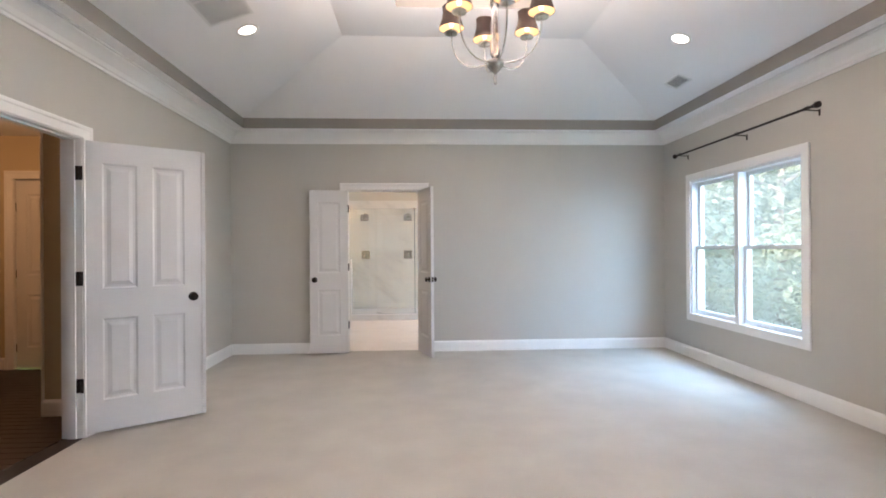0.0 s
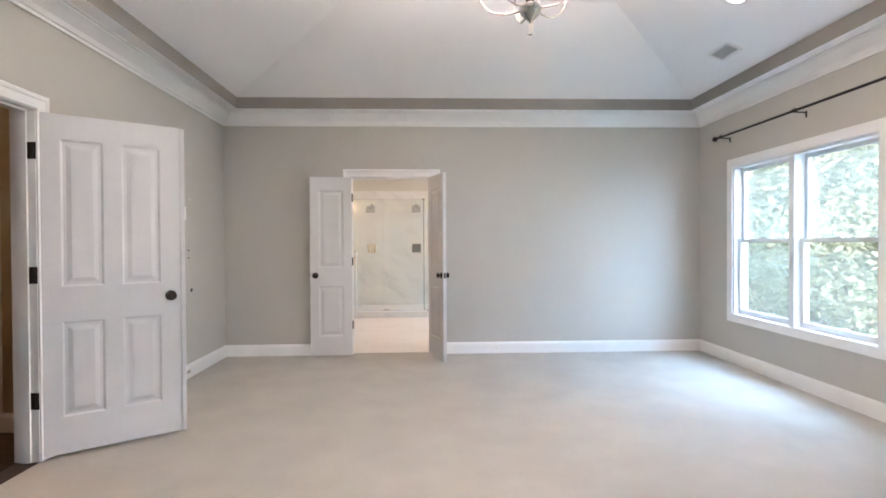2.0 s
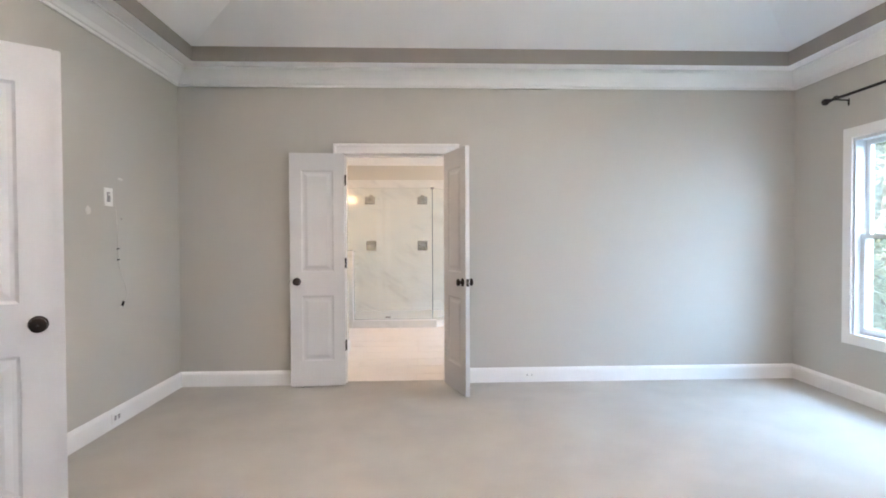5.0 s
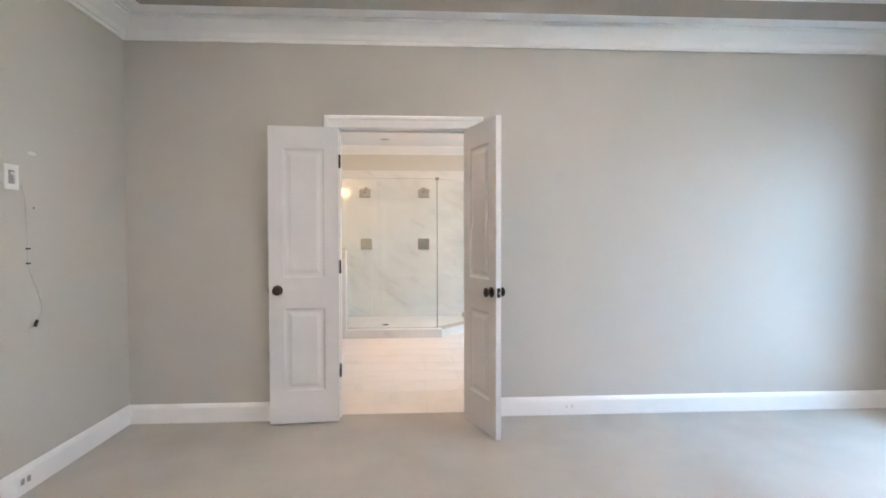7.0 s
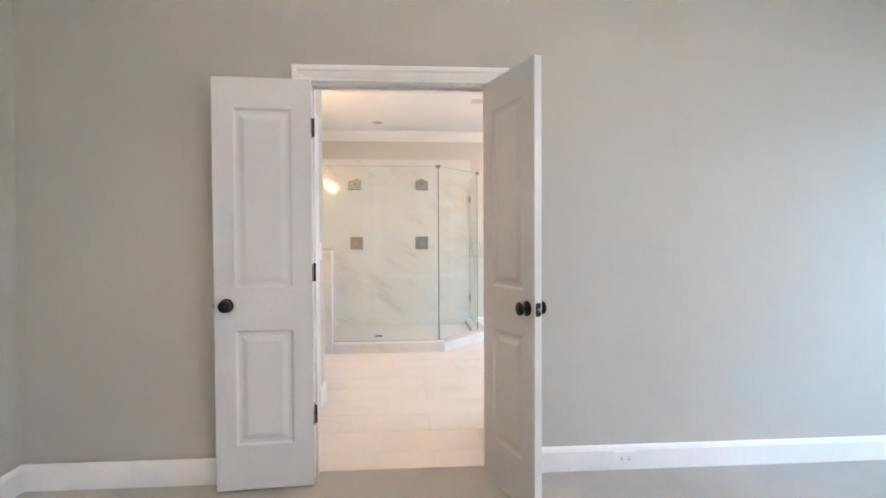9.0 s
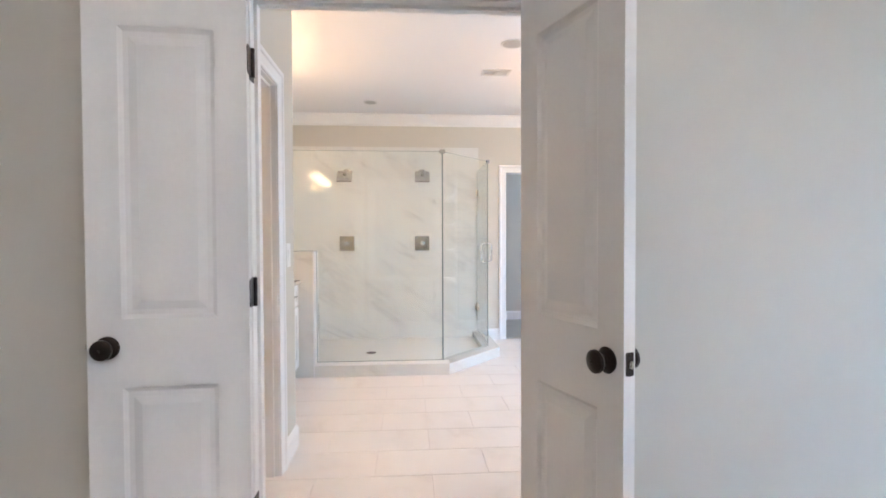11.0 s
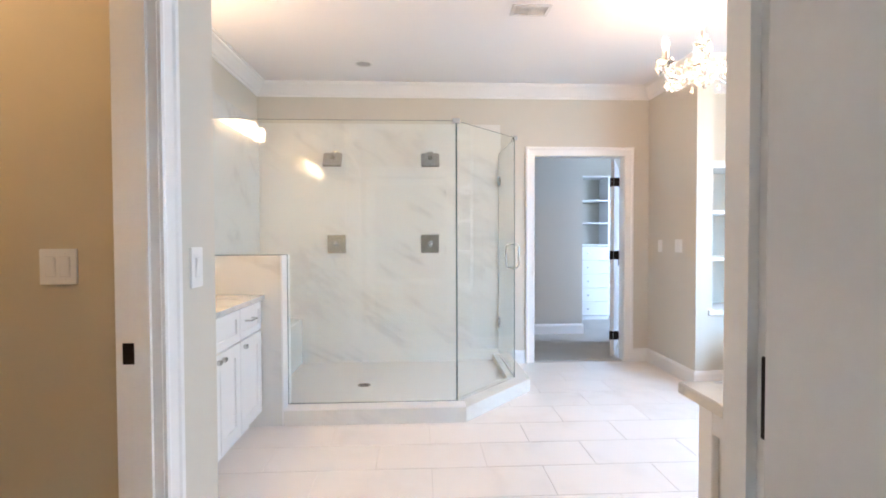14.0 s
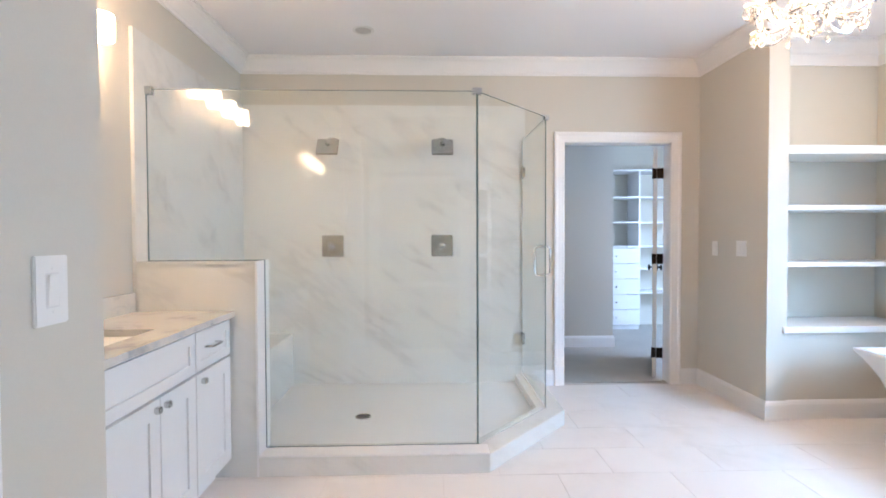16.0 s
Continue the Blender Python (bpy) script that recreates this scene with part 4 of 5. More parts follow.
part("wire", tube([(cx, 5.775, 1.562), (cx, 5.795, 1.50), (cx, 5.802, 1.40), (cx, 5.810, 1.238), (cx, 5.809, 1.162), (cx, 5.825, 1.10), (cx + 0.002, 5.848, 1.05), (cx + 0.006, 5.885, 0.96), (cx + 0.008, 5.890, 0.91), (cx + 0.006, 5.862, 0.858), (cx + 0.005, 5.838, 0.838), (cx + 0.005, 5.802, 0.812)], 0.002, 8), SPACKLE, cable, smooth=True)
for z in (1.238, 1.162):
    part("cable_tie", boxes((BX0 + 0.0005, BX0 + 0.010, 5.797, 5.822, z - 0.004, z + 0.004), bevel=0.0015), DARK, cable, "black cable tie")
part("plug", lathe([(0.0, 0.0), (0.008, 0.0), (0.008, 0.032), (0.004, 0.036), (0.0, 0.036)], 12, pose(BX0 + 0.011, 5.838, 0.832, -30)), BRONZE, cable, "dark cable plug")


def arc(p, q, r, s, n=14):
    """A cubic curve from p to s."""
    out = []
    for i in range(n + 1):
        t = i / n
        out.append(tuple((1 - t) ** 3 * a + 3 * t * (1 - t) ** 2 * b + 3 * t * t * (1 - t) * c + t ** 3 * e for a, b, c, e in zip(p, q, r, s)))
    return out


def bedroom_chandelier():
    c = thing("chandelier", "brushed nickel six-arm chandelier with lit dark brown shades", "chandelier", m=pose(0.465, 3.19, 2.262))
    part("finial", lathe([(0.0, 0.0), (0.010, 0.004), (0.010, 0.05), (0.006, 0.06), (0.012, 0.07), (0.030, 0.085), (0.036, 0.10), (0.0, 0.10)], 20), NICKEL, c, smooth=True)
    part("bowl", lathe([(0.0, 0.082), (0.03, 0.085), (0.048, 0.105), (0.054, 0.125), (0.050, 0.138), (0.030, 0.142), (0.014, 0.150), (0.0, 0.150)], 28), NICKEL, c, smooth=True)
    part("glass_column", lathe([(0.012, 0.150), (0.026, 0.170), (0.030, 0.24), (0.026, 0.36), (0.020, 0.44), (0.030, 0.47), (0.012, 0.48)], 24), CRYSTAL, c, "clear ribbed glass column", True)
    part("stem", tube([(0, 0, 0.14), (0, 0, 0.95)], 0.007, 12), NICKEL, c, smooth=True)
    part("hanger", lathe([(0.008, 0.48), (0.030, 0.49), (0.034, 0.51), (0.014, 0.53), (0.010, 0.60), (0.010, 1.10), (0.06, 1.235), (0.065, 1.258), (0.0, 1.258)], 24), NICKEL, c, smooth=True)
    for i in range(6):
        a = radians(35 + 60 * i)
        u = Vector((math.cos(a), math.sin(a), 0))
        R = 0.272
        pts = arc((u.x * 0.04, u.y * 0.04, 0.125), (u.x * 0.17, u.y * 0.17, 0.10), (u.x * R, u.y * R, 0.16), (u.x * R, u.y * R, 0.335))
        arm = part("arm", tube(pts, 0.0046, 10), NICKEL, c, smooth=True)
        m = pose(u.x * R, u.y * R, 0.335) @ Matrix.Scale(1.2, 4)
        part("cup", lathe([(0.0, -0.004), (0.012, -0.002), (0.033, 0.006), (0.036, 0.016), (0.030, 0.020), (0.016, 0.022), (0.014, 0.034), (0.0, 0.034)], 20, m), NICKEL, arm, smooth=True)
        part("shade", lathe([(0.062, 0.034), (0.064, 0.034), (0.056, 0.058), (0.047, 0.085), (0.043, 0.115), (0.046, 0.142), (0.0445, 0.142)], 28, m), SHADE, arm, "dark brown silk shade", True)
        part("shade_lining", lathe([(0.0615, 0.0345), (0.0545, 0.058), (0.0455, 0.085), (0.0415, 0.115), (0.0445, 0.1415)], 28, m), LINING, arm, "lit cream shade lining", True)
        part("bulb", lathe([(0.006, 0.034), (0.009, 0.05), (0.014, 0.072), (0.010, 0.092), (0.0, 0.104)], 14, m), BULB, arm, "lit candle bulb", True)
        if i % 2 == 0:
            w = Vector((0.465, 3.19, 2.262)) + u * R
            lamp("chandelier_lamp", "SPOT", pose(w.x, w.y, w.z + 0.56, 180), P_CHAN, WARM, 0.03, spread=179)


bedroom_chandelier()

# ---- hall lamp ----
lamp("hall_lamp", "POINT", pose(-4.1, 4.6, 2.35), P_HALL, (1.0, 0.55, 0.25), 0.08)
lamp("water_closet_lamp", "POINT", pose(-1.95, 7.35, 2.40), P_WC, (1.0, 0.70, 0.38), 0.06)
plate("light_switch", "white double rocker switch on a tan wall", pose(-1.485, 7.90, 1.172), 0.118, 0.116, 2)

# ---- bath ----
plate("light_switch", "white single rocker switch beside the doorway", pose(-1.06, 7.920, 1.166, 0, 0, 90), 0.086, 0.134)
plate("light_switch", "white single switch plate on the return wall", pose(RX, 10.90, 1.170, 0, 0, -90), 0.072, 0.116)
plate("light_switch", "white double switch plate on the return wall", pose(RX, 10.56, 1.176, 0, 0, -90), 0.118, 0.116, 2)
recessed("recessed_light", "unlit round recessed light in the bath ceiling", pose(-0.778, 10.554, BZ, 180), OFFLENS, 0.062)
recessed("recessed_light", "lit round recessed light in the bath ceiling", pose(2.62, 9.75, BZ, 180), LENS, 0.075)
lamp("recessed_lamp", "AREA", pose(2.62, 9.75, BZ - 0.012), P_CAN * 1.2, (1.0, 0.80, 0.56), 0.13)
sp = thing("ceiling_speaker", "round flush speaker grille in the bath ceiling", "speaker", m=pose(0.437, 8.827, BZ, 180))
part("rim", lathe([(0.078, 0.0), (0.079, 0.004), (0.090, 0.005), (0.094, 0.0)], 32), METALW, sp, smooth=True)
part("grille", lathe([(0.0, 0.003), (0.079, 0.003)], 32), OFFLENS, sp, "grey perforated grille")
register("bath_air_vent", "white louvred air vent in the bath ceiling", pose(0.42, 9.49, BZ, 180), 0.25, 0.16, 9, True, PLASTIC, 12)

VX = -1.36


def knob(parent, x, y, z):
    part("drawer_knob", boxes((x, x + 0.024, y - 0.013, y + 0.013, z - 0.013, z + 0.013), bevel=0.004), CHROME, parent, "square chrome knob")


def shaker(name, parent, x, y0, y1, z0, z1, rail=0.070, flat=False):
    """A shaker front whose face looks along +x."""
    bm = bmesh.new()
    if flat:
        box(bm, x - 0.019, x, y0, y1, z0, z1, bevel=0.002)
    else:
        frame_ring(bm, lambda u, v, w: (w, u, v), y0, y1, z0, z1, rail, rail, rail, rail, x - 0.019, x)
    front = part(name, bm, CABINET, parent)
    if not flat:
        part("inset_panel", boxes((x - 0.017, x - 0.009, y0 + rail - 0.003, y1 - rail + 0.003, z0 + rail - 0.003, z1 - rail + 0.003)), CABINET, front)
    return front


def vanity(y0, y1):
    v = thing("vanity_cabinet", "white shaker vanity cabinet with square chrome knobs", "vanity cabinet")
    part("body", boxes((LX + 0.002, VX - 0.021, y0, y1, 0.10, 0.853)), CABINET, v)
    part("toe_kick", boxes((LX + 0.002, VX - 0.09, y0, y1, 0.0, 0.10)), CABINET, v)
    s = 9.18
    shaker("drawer_front", v, VX, s + 0.004, y1 - 0.012, 0.665, 0.842, 0.042)
    part("drawer_pull", tube([(VX - 0.010, 9.29, 0.76), (VX + 0.026, 9.295, 0.76), (VX + 0.030, 9.31, 0.76), (VX + 0.030, 9.39, 0.76), (VX + 0.026, 9.405, 0.76), (VX - 0.010, 9.41, 0.76)], 0.005, 10), CHROME, v, "slim chrome drawer pull", True)
    shaker("cabinet_door", v, VX, s + 0.004, y1 - 0.012, 0.112, 0.652)
    knob(v, VX, s + 0.06, 0.615)
    mid = 8.88
    shaker("false_front", v, VX, y0 + 0.01, s - 0.004, 0.665, 0.842, 0.046)
    shaker("cabinet_door", v, VX, mid + 0.003, s - 0.004, 0.112, 0.652)
    shaker("cabinet_door", v, VX, y0 + 0.01, mid - 0.003, 0.112, 0.652)
    knob(v, VX, mid + 0.035, 0.615)
    knob(v, VX, mid - 0.035, 0.615)
    top = thing("countertop", "grey veined white marble vanity top with an undermount sink", "countertop")
    ex = VX + 0.022
    sk = (-1.76, -1.47, 8.56, 9.06)
    part("slab", boxes((LX + 0.001, sk[0], y0, y1, 0.855, 0.885), (sk[1], ex, y0, y1, 0.855, 0.885), (sk[0], sk[1], y0, sk[2], 0.855, 0.885), (sk[0], sk[1], sk[3], y1, 0.855, 0.885)), SLAB, top)
    part("backsplash", boxes((LX + 0.001, LX + 0.021, y0, y1, 0.885, 0.985), bevel=0.002), SLAB, top)
    bm = bmesh.new()
    r = [[bm.verts.new((x, y, z)) for x, y in ((sk[0] - o, sk[2] - o), (sk[1] + o, sk[2] - o), (sk[1] + o, sk[3] + o), (sk[0] - o, sk[3] + o))] for o, z in ((0.012, 0.8545), (0.010, 0.84), (-0.03, 0.73), (-0.06, 0.72))]
    for a, b in zip(r, r[1:]):
        for k in range(4):
            bm.faces.new((a[k], a[(k + 1) % 4], b[(k + 1) % 4], b[k]))
    bm.faces.new(r[-1])
    part("sink_basin", bm, TUB, top, "white undermount basin")


vanity(8.082, 9.577)

# second vanity by the door
v2 = thing("vanity_cabinet", "white painted vanity cabinet with a framed end panel", "vanity cabinet")
part("body", boxes((0.42, 1.72, WY + 0.002, 7.44, 0.10, 0.849)), CABINET, v2)
part("toe_kick", boxes((0.45, 1.72, WY + 0.002, 7.36, 0.0, 0.10)), CABINET, v2)
part("end_stile", boxes((0.400, 0.419, 7.395, 7.455, 0.0, 0.849), bevel=0.002), CABINET, v2)
part("end_stile", boxes((0.400, 0.419, WY + 0.002, WY + 0.06, 0.0, 0.849), bevel=0.002), CABINET, v2)
part("end_rail", boxes((0.400, 0.419, WY + 0.06, 7.395, 0.78, 0.849)), CABINET, v2)
part("end_rail", boxes((0.400, 0.419, WY + 0.06, 7.395, 0.10, 0.19)), CABINET, v2)
for k in range(3):
    x0 = 0.43 + k * 0.43
    part("cabinet_door", boxes((x0 + 0.003, x0 + 0.427, 7.44, 7.459, 0.112, 0.842), bevel=0.002), CABINET, v2)
t2 = thing("countertop", "grey veined white marble vanity top with a dark slot", "countertop")
part("slab", boxes((0.366, 1.75, WY + 0.001, 7.495, 0.851, 0.881), bevel=0.003), SLAB, t2)
part("backsplash", boxes((0.366, 1.75, WY + 0.001, WY + 0.021, 0.882, 0.98), bevel=0.002), SLAB, t2)
part("slot", boxes((0.60, 0.72, 7.268, 7.274, 0.8805, 0.8818)), DARK, t2, "narrow dark groove")


def sconce():
    s = thing("vanity_light", "chrome vanity light bar with four lit white glass shades", "wall light")
    part("wall_bar", boxes((LX, LX + 0.022, 8.34, 9.36, 2.20, 2.27), bevel=0.004), CHROME, s)
    for y in (8.46, 8.72, 8.98, 9.24):
        part("arm", tube([(LX + 0.02, y, 2.235), (LX + 0.075, y, 2.235), (LX + 0.085, y, 2.225), (LX + 0.085, y, 2.185)], 0.007, 10), CHROME, s, smooth=True)
        m = pose(LX + 0.085, y, 2.165) @ Matrix.Scale(0.88, 4)
        part("glass_shade", lathe([(0.0, -0.02), (0.045, -0.018), (0.056, -0.008), (0.058, 0.06), (0.056, 0.115), (0.052, 0.118), (0.0, 0.116)], 26, m), FROST, s, "lit frosted white glass shade", True)


sconce()


def crystal_chandelier(x, y, z):
    c = thing("crystal_chandelier", "lit crystal chandelier with candle bulbs and hanging drops", "chandelier", m=pose(x, y, z))
    H = BZ - z
    part("stem", lathe([(0.0, 0.06), (0.012, 0.065), (0.026, 0.10), (0.014, 0.14), (0.030, 0.18), (0.014, 0.23), (0.022, 0.30), (0.008, 0.36), (0.007, H - 0.03), (0.05, H - 0.02), (0.055, H), (0.0, H)], 20), CRYSTAL, c, "clear turned glass stem", True)
    part("bobeche", lathe([(0.0, 0.10), (0.07, 0.115), (0.085, 0.135), (0.07, 0.125), (0.0, 0.11)], 24), CRYSTAL, c, smooth=True)
    drop = None

    def hang(px, py, pz, k=1.0):
        nonlocal drop
        if drop is None:
            ob = part("crystal_drop", lathe([(0.0, -0.052), (0.010, -0.034), (0.0125, -0.022), (0.006, -0.006), (0.0, 0.0)], 6), CRYSTAL, c, "clear faceted crystal drop")
            drop = ob.data
        else:
            ob = new("crystal_drop", drop)
            ob.parent = c
        ob.matrix_basis = pose(px, py, pz, 0, 0, (px * 977 + py * 331) % 60) @ Matrix.Scale(k, 4)
    n = 8
    ends = []
    for i in range(n):
        a = 2 * math.pi * (i + 0.3) / n
        u = Vector((math.cos(a), math.sin(a)))
        r = 0.21 if i % 2 else 0.255
        h = 0.18 if i % 2 else 0.11
        pts = arc((u.x * 0.02, u.y * 0.02, 0.14), (u.x * 0.12, u.y * 0.12, 0.02), (u.x * r, u.y * r, 0.02), (u.x * r, u.y * r, h))
        part("arm", tube(pts, 0.0065, 8), CRYSTAL, c, "curved clear glass arm", True)
        m = pose(u.x * r, u.y * r, h)
        part("candle_cup", lathe([(0.0, 0.0), (0.02, 0.002), (0.042, 0.014), (0.044, 0.018), (0.012, 0.012), (0.012, 0.02), (0.0, 0.02)], 16, m), CRYSTAL, c, smooth=True)
        part("candle", lathe([(0.0, 0.018), (0.010, 0.018), (0.010, 0.085), (0.0, 0.085)], 12, m), PLASTIC, c, "white candle sleeve", True)
        part("bulb", lathe([(0.006, 0.085), (0.011, 0.098), (0.016, 0.118), (0.010, 0.142), (0.0, 0.160)], 12, m), BULB, c, "lit flame bulb", True)
        ends.append(Vector((u.x * r, u.y * r, h)))
        for k in range(7):
            b = a + k * 2 * math.pi / 7
            hang(u.x * r + 0.036 * math.cos(b), u.y * r + 0.036 * math.sin(b), h + 0.008, 0.85 if k % 2 else 1.2)
    for i in range(12):
        a = 2 * math.pi * i / 12
        hang(0.075 * math.cos(a), 0.075 * math.sin(a), 0.115, 1.1)
        hang(0.035 * math.cos(a), 0.035 * math.sin(a), 0.07, 1.0)
    for i in range(16):
        a = 2 * math.pi * (i + 0.5) / 16
        hang(0.115 * math.cos(a), 0.115 * math.sin(a), 0.10 if i % 2 else 0.16, 1.0)
        hang(0.19 * math.cos(a), 0.19 * math.sin(a), 0.065 if i % 2 else 0.09, 0.9)
    hang(0, 0, 0.06, 1.3)
    bm = bmesh.new()
    for p, q in zip(ends, ends[1:] + ends[:1]):
        for k in range(1, 12):
            t = k / 12
            w = p.lerp(q, t)
            lathe([(0.0, -0.0065), (0.0055, -0.003), (0.0055, 0.003), (0.0, 0.0065)], 6, pose(w.x, w.y, w.z + 0.01 - 0.30 * t * (1 - t)), bm)
    tagged(part("bead_strands", bm, CRYSTAL, c, "strings of small crystal beads"), kind="stuff")
    lamp("crystal_lamp", "POINT", pose(x, y, z + 0.29), P_CRY, (1.0, 0.58, 0.27), 0.14)


crystal_chandelier(1.345, 9.08, 2.125)

# shelves in the alcove
for z, t, d in ((0.600, 0.045, 10.272), (1.052, 0.032, 10.300), (1.444, 0.036, 10.300), (1.830, 0.058, 10.288)):
    x1 = 3.118
    tagged(part("alcove_shelf", boxes((2.139 if z > 0.7 else 2.105, x1, d if z > 0.7 else 10.262, 10.678, z + 0.001, z + t), bevel=0.003), TRIM), "thick white painted shelf set in the alcove", "shelf", "shelves in the alcove")

tagged(part("trim_alcove", boxes((2.139, EX - 0.013, 10.667, 10.679, 2.56, BZ - 0.122), (EX - 0.012, EX - 0.001, WY + 0.002, 10.679, 2.56, BZ - 0.122)), TRIM), "white frieze board under the crown moulding", "trim", kind="structure")

# bathtub


def bathtub():
    b = thing("bathtub", "freestanding white flared bathtub on a plinth", "bathtub")
    x0, x1, y0, y1 = 2.33, 3.085, 8.28, 9.985

    def loop(bm, i, z, k=0.05):
        pts = []
        for cx, cy, a0 in ((x1 - i - k, y1 - i - k, 0), (x0 + i + k, y1 - i - k, 90), (x0 + i + k, y0 + i + k, 180), (x1 - i - k, y0 + i + k, 270)):
            for s in range(5):
                a = radians(a0 + 22.5 * s)
                pts.append(bm.verts.new((cx + k * math.cos(a), cy + k * math.sin(a), z)))
        return pts

    def skin(rows):
        bm = bmesh.new()
        ls = [loop(bm, *r) for r in rows]
        for p, q in zip(ls, ls[1:]):
            for j in range(len(p)):
                bm.faces.new((p[j], p[(j + 1) % len(p)], q[(j + 1) % len(p)], q[j]))
        bm.faces.new(ls[-1])
        bmesh.ops.recalc_face_normals(bm, faces=bm.faces)
        return bm
    part("shell", skin([(0.165, 0.10, 0.05), (0.150, 0.15, 0.05), (0.130, 0.26, 0.05), (0.085, 0.40, 0.05), (0.035, 0.50, 0.04), (0.006, 0.545, 0.03), (0.0, 0.556, 0.025), (0.002, 0.566, 0.025), (0.045, 0.566, 0.03), (0.055, 0.555, 0.03), (0.12, 0.32, 0.06), (0.17, 0.18, 0.08), (0.22, 0.16, 0.08)]), TUB, b, smooth=True)
    part("plinth", skin([(0.105, 0.001, 0.05), (0.105, 0.06, 0.05), (0.118, 0.075, 0.05), (0.150, 0.095, 0.05), (0.170, 0.105, 0.05)]), TUB, b, "stepped white plinth", True)


bathtub()

# ---- closet ----
wu = thing("drawer_tower", "white closet tower with five drawers and open shelves", "closet unit")
cx0, cx1, cx2, cy = 2.10, 2.545, 3.35, 13.62
for x in (cx0, cx1, cx2):
    part("upright", boxes((x - 0.010, x + 0.010, cy, 14.018, 0.06, 2.15)), CABINET, wu)
part("top", boxes((cx0 - 0.01, cx2 + 0.01, cy - 0.004, 14.018, 2.15, 2.172)), CABINET, wu)
part("plinth", boxes((cx0 - 0.01, cx1 + 0.01, cy + 0.03, 14.018, 0.005, 0.06)), CABINET, wu)
for z in (1.13, 1.46, 1.80):
    part("shelf", boxes((cx0 + 0.010, cx1 - 0.010, cy, 14.018, z - 0.010, z + 0.010)), CABINET, wu)
for z in (0.50, 0.83, 1.13, 1.46, 1.80):
    part("shelf", boxes((cx1 + 0.010, cx2 - 0.010, cy, 14.018, z - 0.010, z + 0.010)), CABINET, wu)
for i in range(5):
    z0 = 0.075 + i * 0.208
    d = part("drawer_front", boxes((cx0 + 0.006, cx1 - 0.006, cy - 0.020, cy, z0, z0 + 0.200), bevel=0.003), CABINET, wu)
    part("drawer_panel", boxes((cx0 + 0.05, cx1 - 0.05, cy - 0.028, cy - 0.021, z0 + 0.045, z0 + 0.155), bevel=0.006), CABINET, d)
    part("drawer_knob", lathe([(0.0, 0.0), (0.006, 0.0), (0.006, 0.012), (0.013, 0.018), (0.011, 0.026), (0.0, 0.028)], 12, pose(cx0 + 0.11, cy - 0.028, z0 + 0.10, 90)), CHROME, d, "small chrome knob", True)

# ---- outside the bedroom window ----
tagged(part("ground", boxes((-150, 150, -150, 150, -3.4, -3.2)), GRASS), "green lawn sloping round the house", "ground", kind="structure")
rnd = random.Random(7)


def tree(x, y, h, r, mat):
    t = thing("tree", "leafy broad-crowned deciduous tree outside the window", "tree", "trees outside", m=pose(x, y, -3.2))
    bm = tube([(0, 0, 0), (0.05, 0.02, h * 0.3), (-0.05, 0.08, h * 0.6), (0.02, 0.0, h * 0.92)], [0.20, 0.16, 0.10, 0.03], 10)
    tips = []
    for i in range(12):
        a, z = rnd.uniform(0, 6.28), h * rnd.uniform(0.25, 0.85)
        L = r * rnd.uniform(0.55, 0.95) * (1.15 - 0.6 * z / h)
        p = [(0, 0, z), (L * 0.5 * math.cos(a), L * 0.5 * math.sin(a), z + 0.25 * L), (L * math.cos(a), L * math.sin(a), z + 0.42 * L)]
        tube(p, [0.06, 0.035, 0.012], 6, bm)
        tips += [Vector(p[1]), Vector(p[2])]
    part("trunk", bm, BARK, t, "rough grey-brown trunk and limbs")
    vs, fs = [], []
    clumps = [q + Vector((rnd.gauss(0, 0.3), rnd.gauss(0, 0.3), rnd.gauss(0, 0.3))) for q in tips for _ in range(4)]
    for q in clumps:
        s = rnd.uniform(0.35, 0.8)
        for _ in range(110):
            o = Vector((rnd.gauss(0, 1), rnd.gauss(0, 1), rnd.gauss(0, 0.8))) * s * 0.55
            e = Euler((rnd.uniform(-1, 1), rnd.uniform(-1, 1), rnd.uniform(0, 6.28))).to_matrix()
            w = rnd.uniform(0.035, 0.075)
            b = len(vs)
            for cx, cy in ((0, -1.3), (0.7, 0), (0, 1.5), (-0.7, 0)):
                vs.append(tuple(q + o + e @ Vector((cx * w, cy * w, 0.25 * w * abs(cx)))))
            fs.append((b, b + 1, b + 2, b + 3))
    me = bpy.data.meshes.new("crown")
    me.from_pydata(vs, [], fs)
    me.materials.append(mat)
    ob = new("crown", me)
    ob.parent = t
    tagged(ob, "many small green leaves", kind="stuff")


for x, y, h, r, mt in ((7.2, 9.8, 7.5, 2.3, LEAF2), (7.6, 12.0, 8.0, 2.5, LEAF), (9.6, 15.4, 9.0, 2.8, LEAF2), (10.4, 13.0, 9.5, 2.8, LEAF), (11.5, 20.5, 12.0, 3.6, LEAF2), (8.8, 18.2, 9.5, 3.0, LEAF), (14.5, 24.5, 14.0, 4.4, LEAF), (20.0, 22.0, 15.0, 4.8, LEAF2), (8.6, 7.2, 8.0, 2.6, LEAF), (9.5, 10.8, 9.0, 3.0, LEAF2), (12.0, 8.6, 10.5, 3.4, LEAF), (13.0, 13.6, 11, 3.6, LEAF2), (8.2, 13.4, 8.6, 2.8, LEAF), (16.5, 11.0, 13, 4.2, LEAF2), (12.5, 18.0, 12, 4.0, LEAF), (17.5, 17.0, 13, 4.4, LEAF)):
    tree(x, y, h, r, mt)
pine = thing("pine_tree", "tall straight pale-barked trunk beyond the window", "tree", "trees outside", m=pose(9.0, 14.15, -3.2))
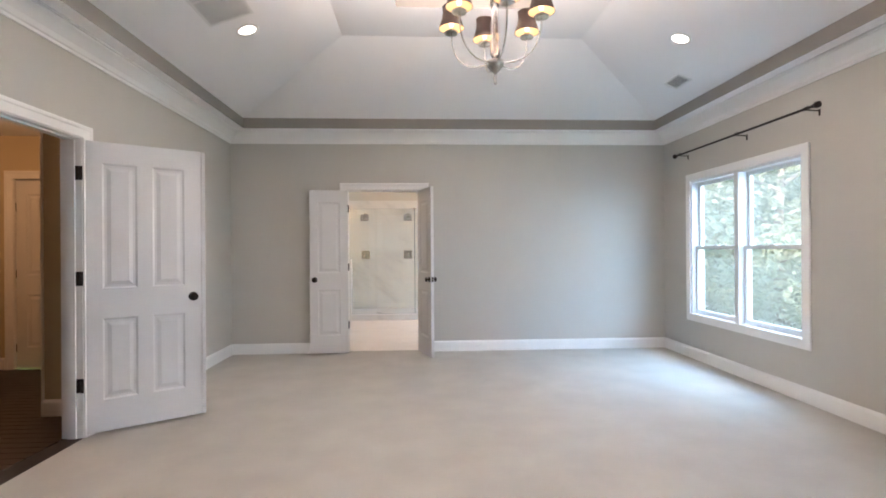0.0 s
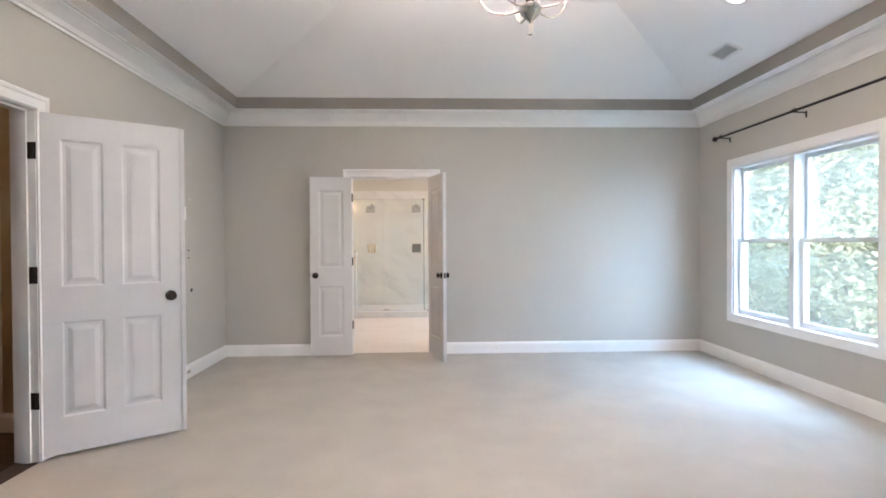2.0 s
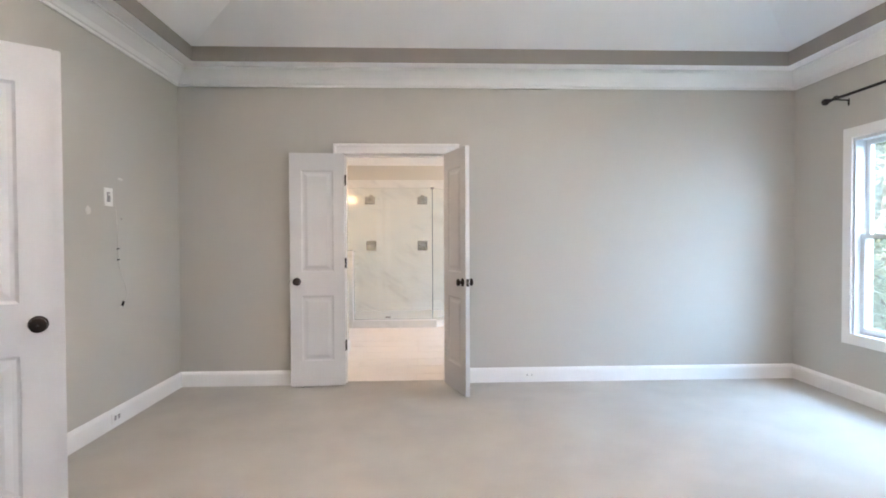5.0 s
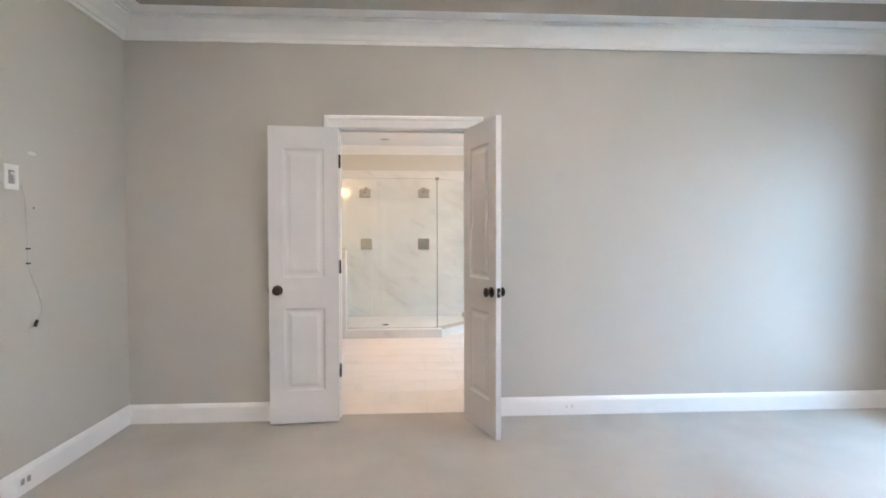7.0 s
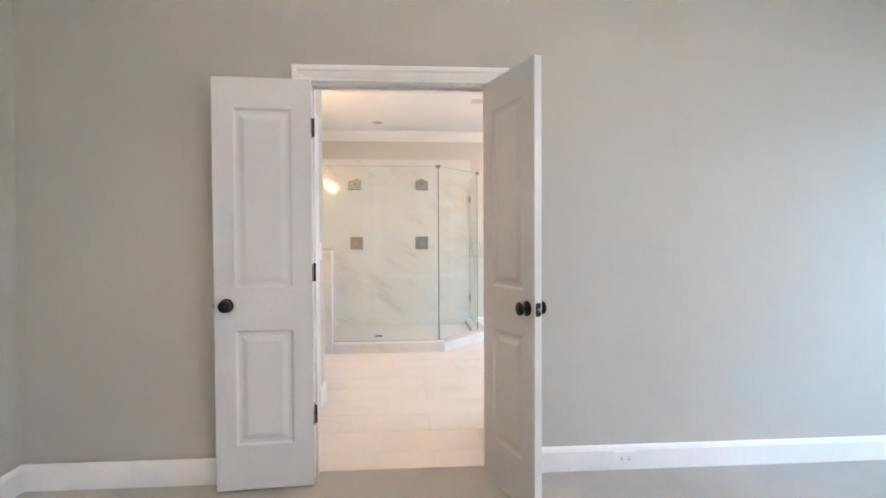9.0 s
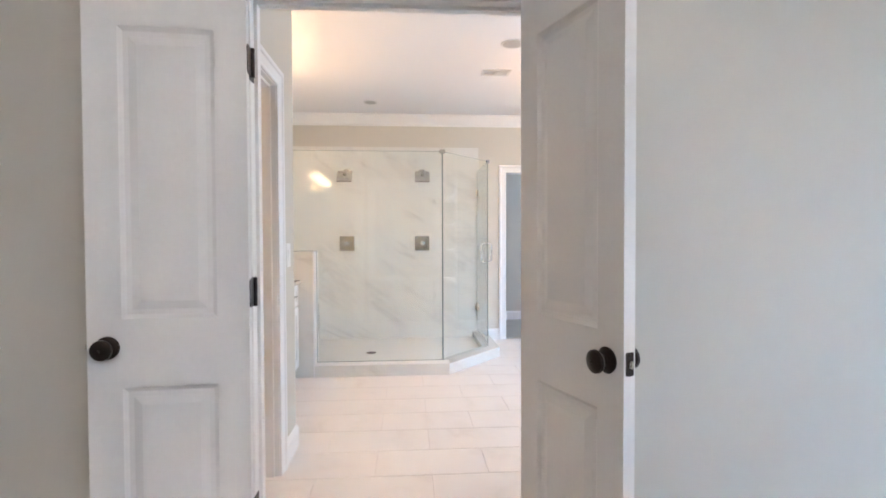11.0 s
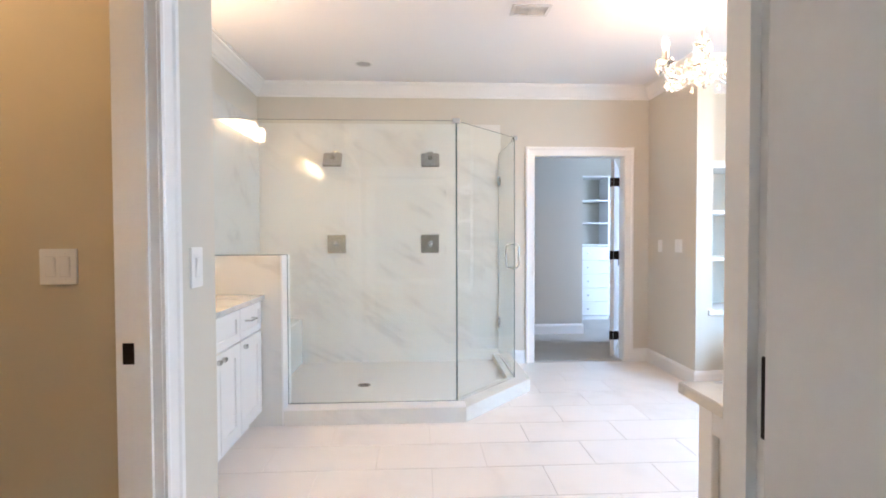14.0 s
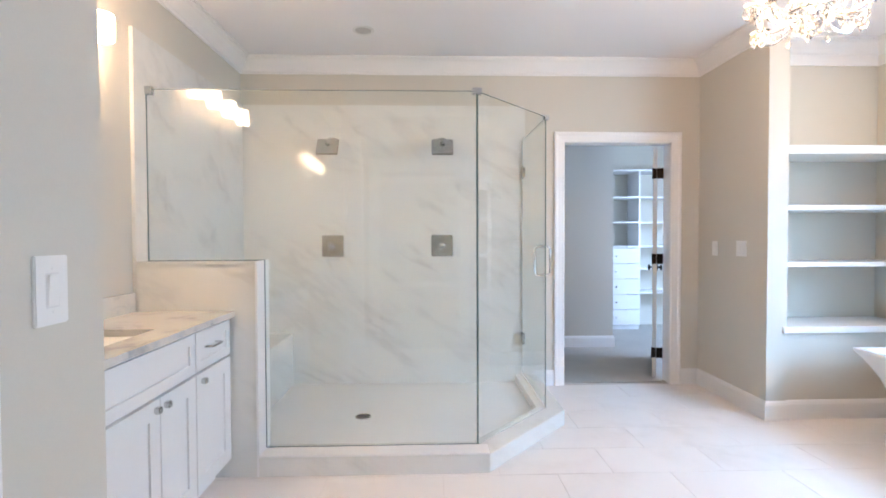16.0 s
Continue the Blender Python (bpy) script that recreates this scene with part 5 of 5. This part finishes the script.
part("trunk", tube([(0, 0, 0), (0.05, 0.03, 4.0), (-0.02, 0.06, 9.0), (0.05, 0.0, 16.0)], [0.24, 0.20, 0.17, 0.06], 14), PALEBARK, pine, smooth=True)
bm = bmesh.new()
for k in range(14):
    a, z = k * 2.4, 8.5 + k * 0.5
    tube([(0, 0, z), (0.9 * math.cos(a), 0.9 * math.sin(a), z + 0.3), (1.7 * math.cos(a), 1.7 * math.sin(a), z + 0.4)], [0.05, 0.03, 0.01], 6, bm)
part("limbs", bm, PALEBARK, pine)

# ---- floor pieces ----
fb = tagged(part("floor_bath", boxes((-2.6, EX, WY - 0.012, FY + 0.06, -0.12, -0.006)), GROUT), "cream stone tile floor laid in running bond", "tile floor", kind="structure")
meshes = {}
for r in range(-6, 10):
    y0 = 8.284 + r * 0.3185
    y1 = y0 + 0.3163
    y0c, y1c = max(y0, WY - 0.006), min(y1, FY)
    if y1c - y0c < 0.02:
        continue
    off = (-0.555 if r % 2 == 0 else -0.250)
    for c in range(-4, 9):
        x0 = off + c * 0.611
        x0c, x1c = max(x0, -2.6), min(x0 + 0.6088, EX)
        if x1c - x0c < 0.02 or (y0c > 8.1 and x1c < LX):
            continue
        key = (round(x1c - x0c, 3), round(y1c - y0c, 3))
        if key not in meshes:
            ob = part("tile", boxes((0, key[0], 0, key[1], -0.006, 0.0), bevel=0.0012), TILE, fb)
            meshes[key] = ob.data
        else:
            ob = new("tile", meshes[key])
            ob.parent = fb
        ob.matrix_basis = pose(x0c, y0c, 0.0)
fh = bpy.data.objects["floor_hall"]
pm = {}
for k in range(int(4.5 / 0.09)):
    for j in range(4):
        y0 = 1.6 + k * 0.09
        x0 = HX + j * 1.36 - (0.0, 0.5, 0.9)[k % 3]
        x0c, x1c = max(x0, HX), min(x0 + 1.358, BX0 - 0.14)
        L = round(x1c - x0c, 3)
        if L < 0.05:
            continue
        if L not in pm:
            ob = part("plank", boxes((0, L, 0, 0.0885, -0.012, 0.0), bevel=0.0015), WOOD, fh)
            pm[L] = ob.data
        else:
            ob = new("plank", pm[L])
            ob.parent = fh
        ob.matrix_basis = pose(x0c, y0, 0.0)
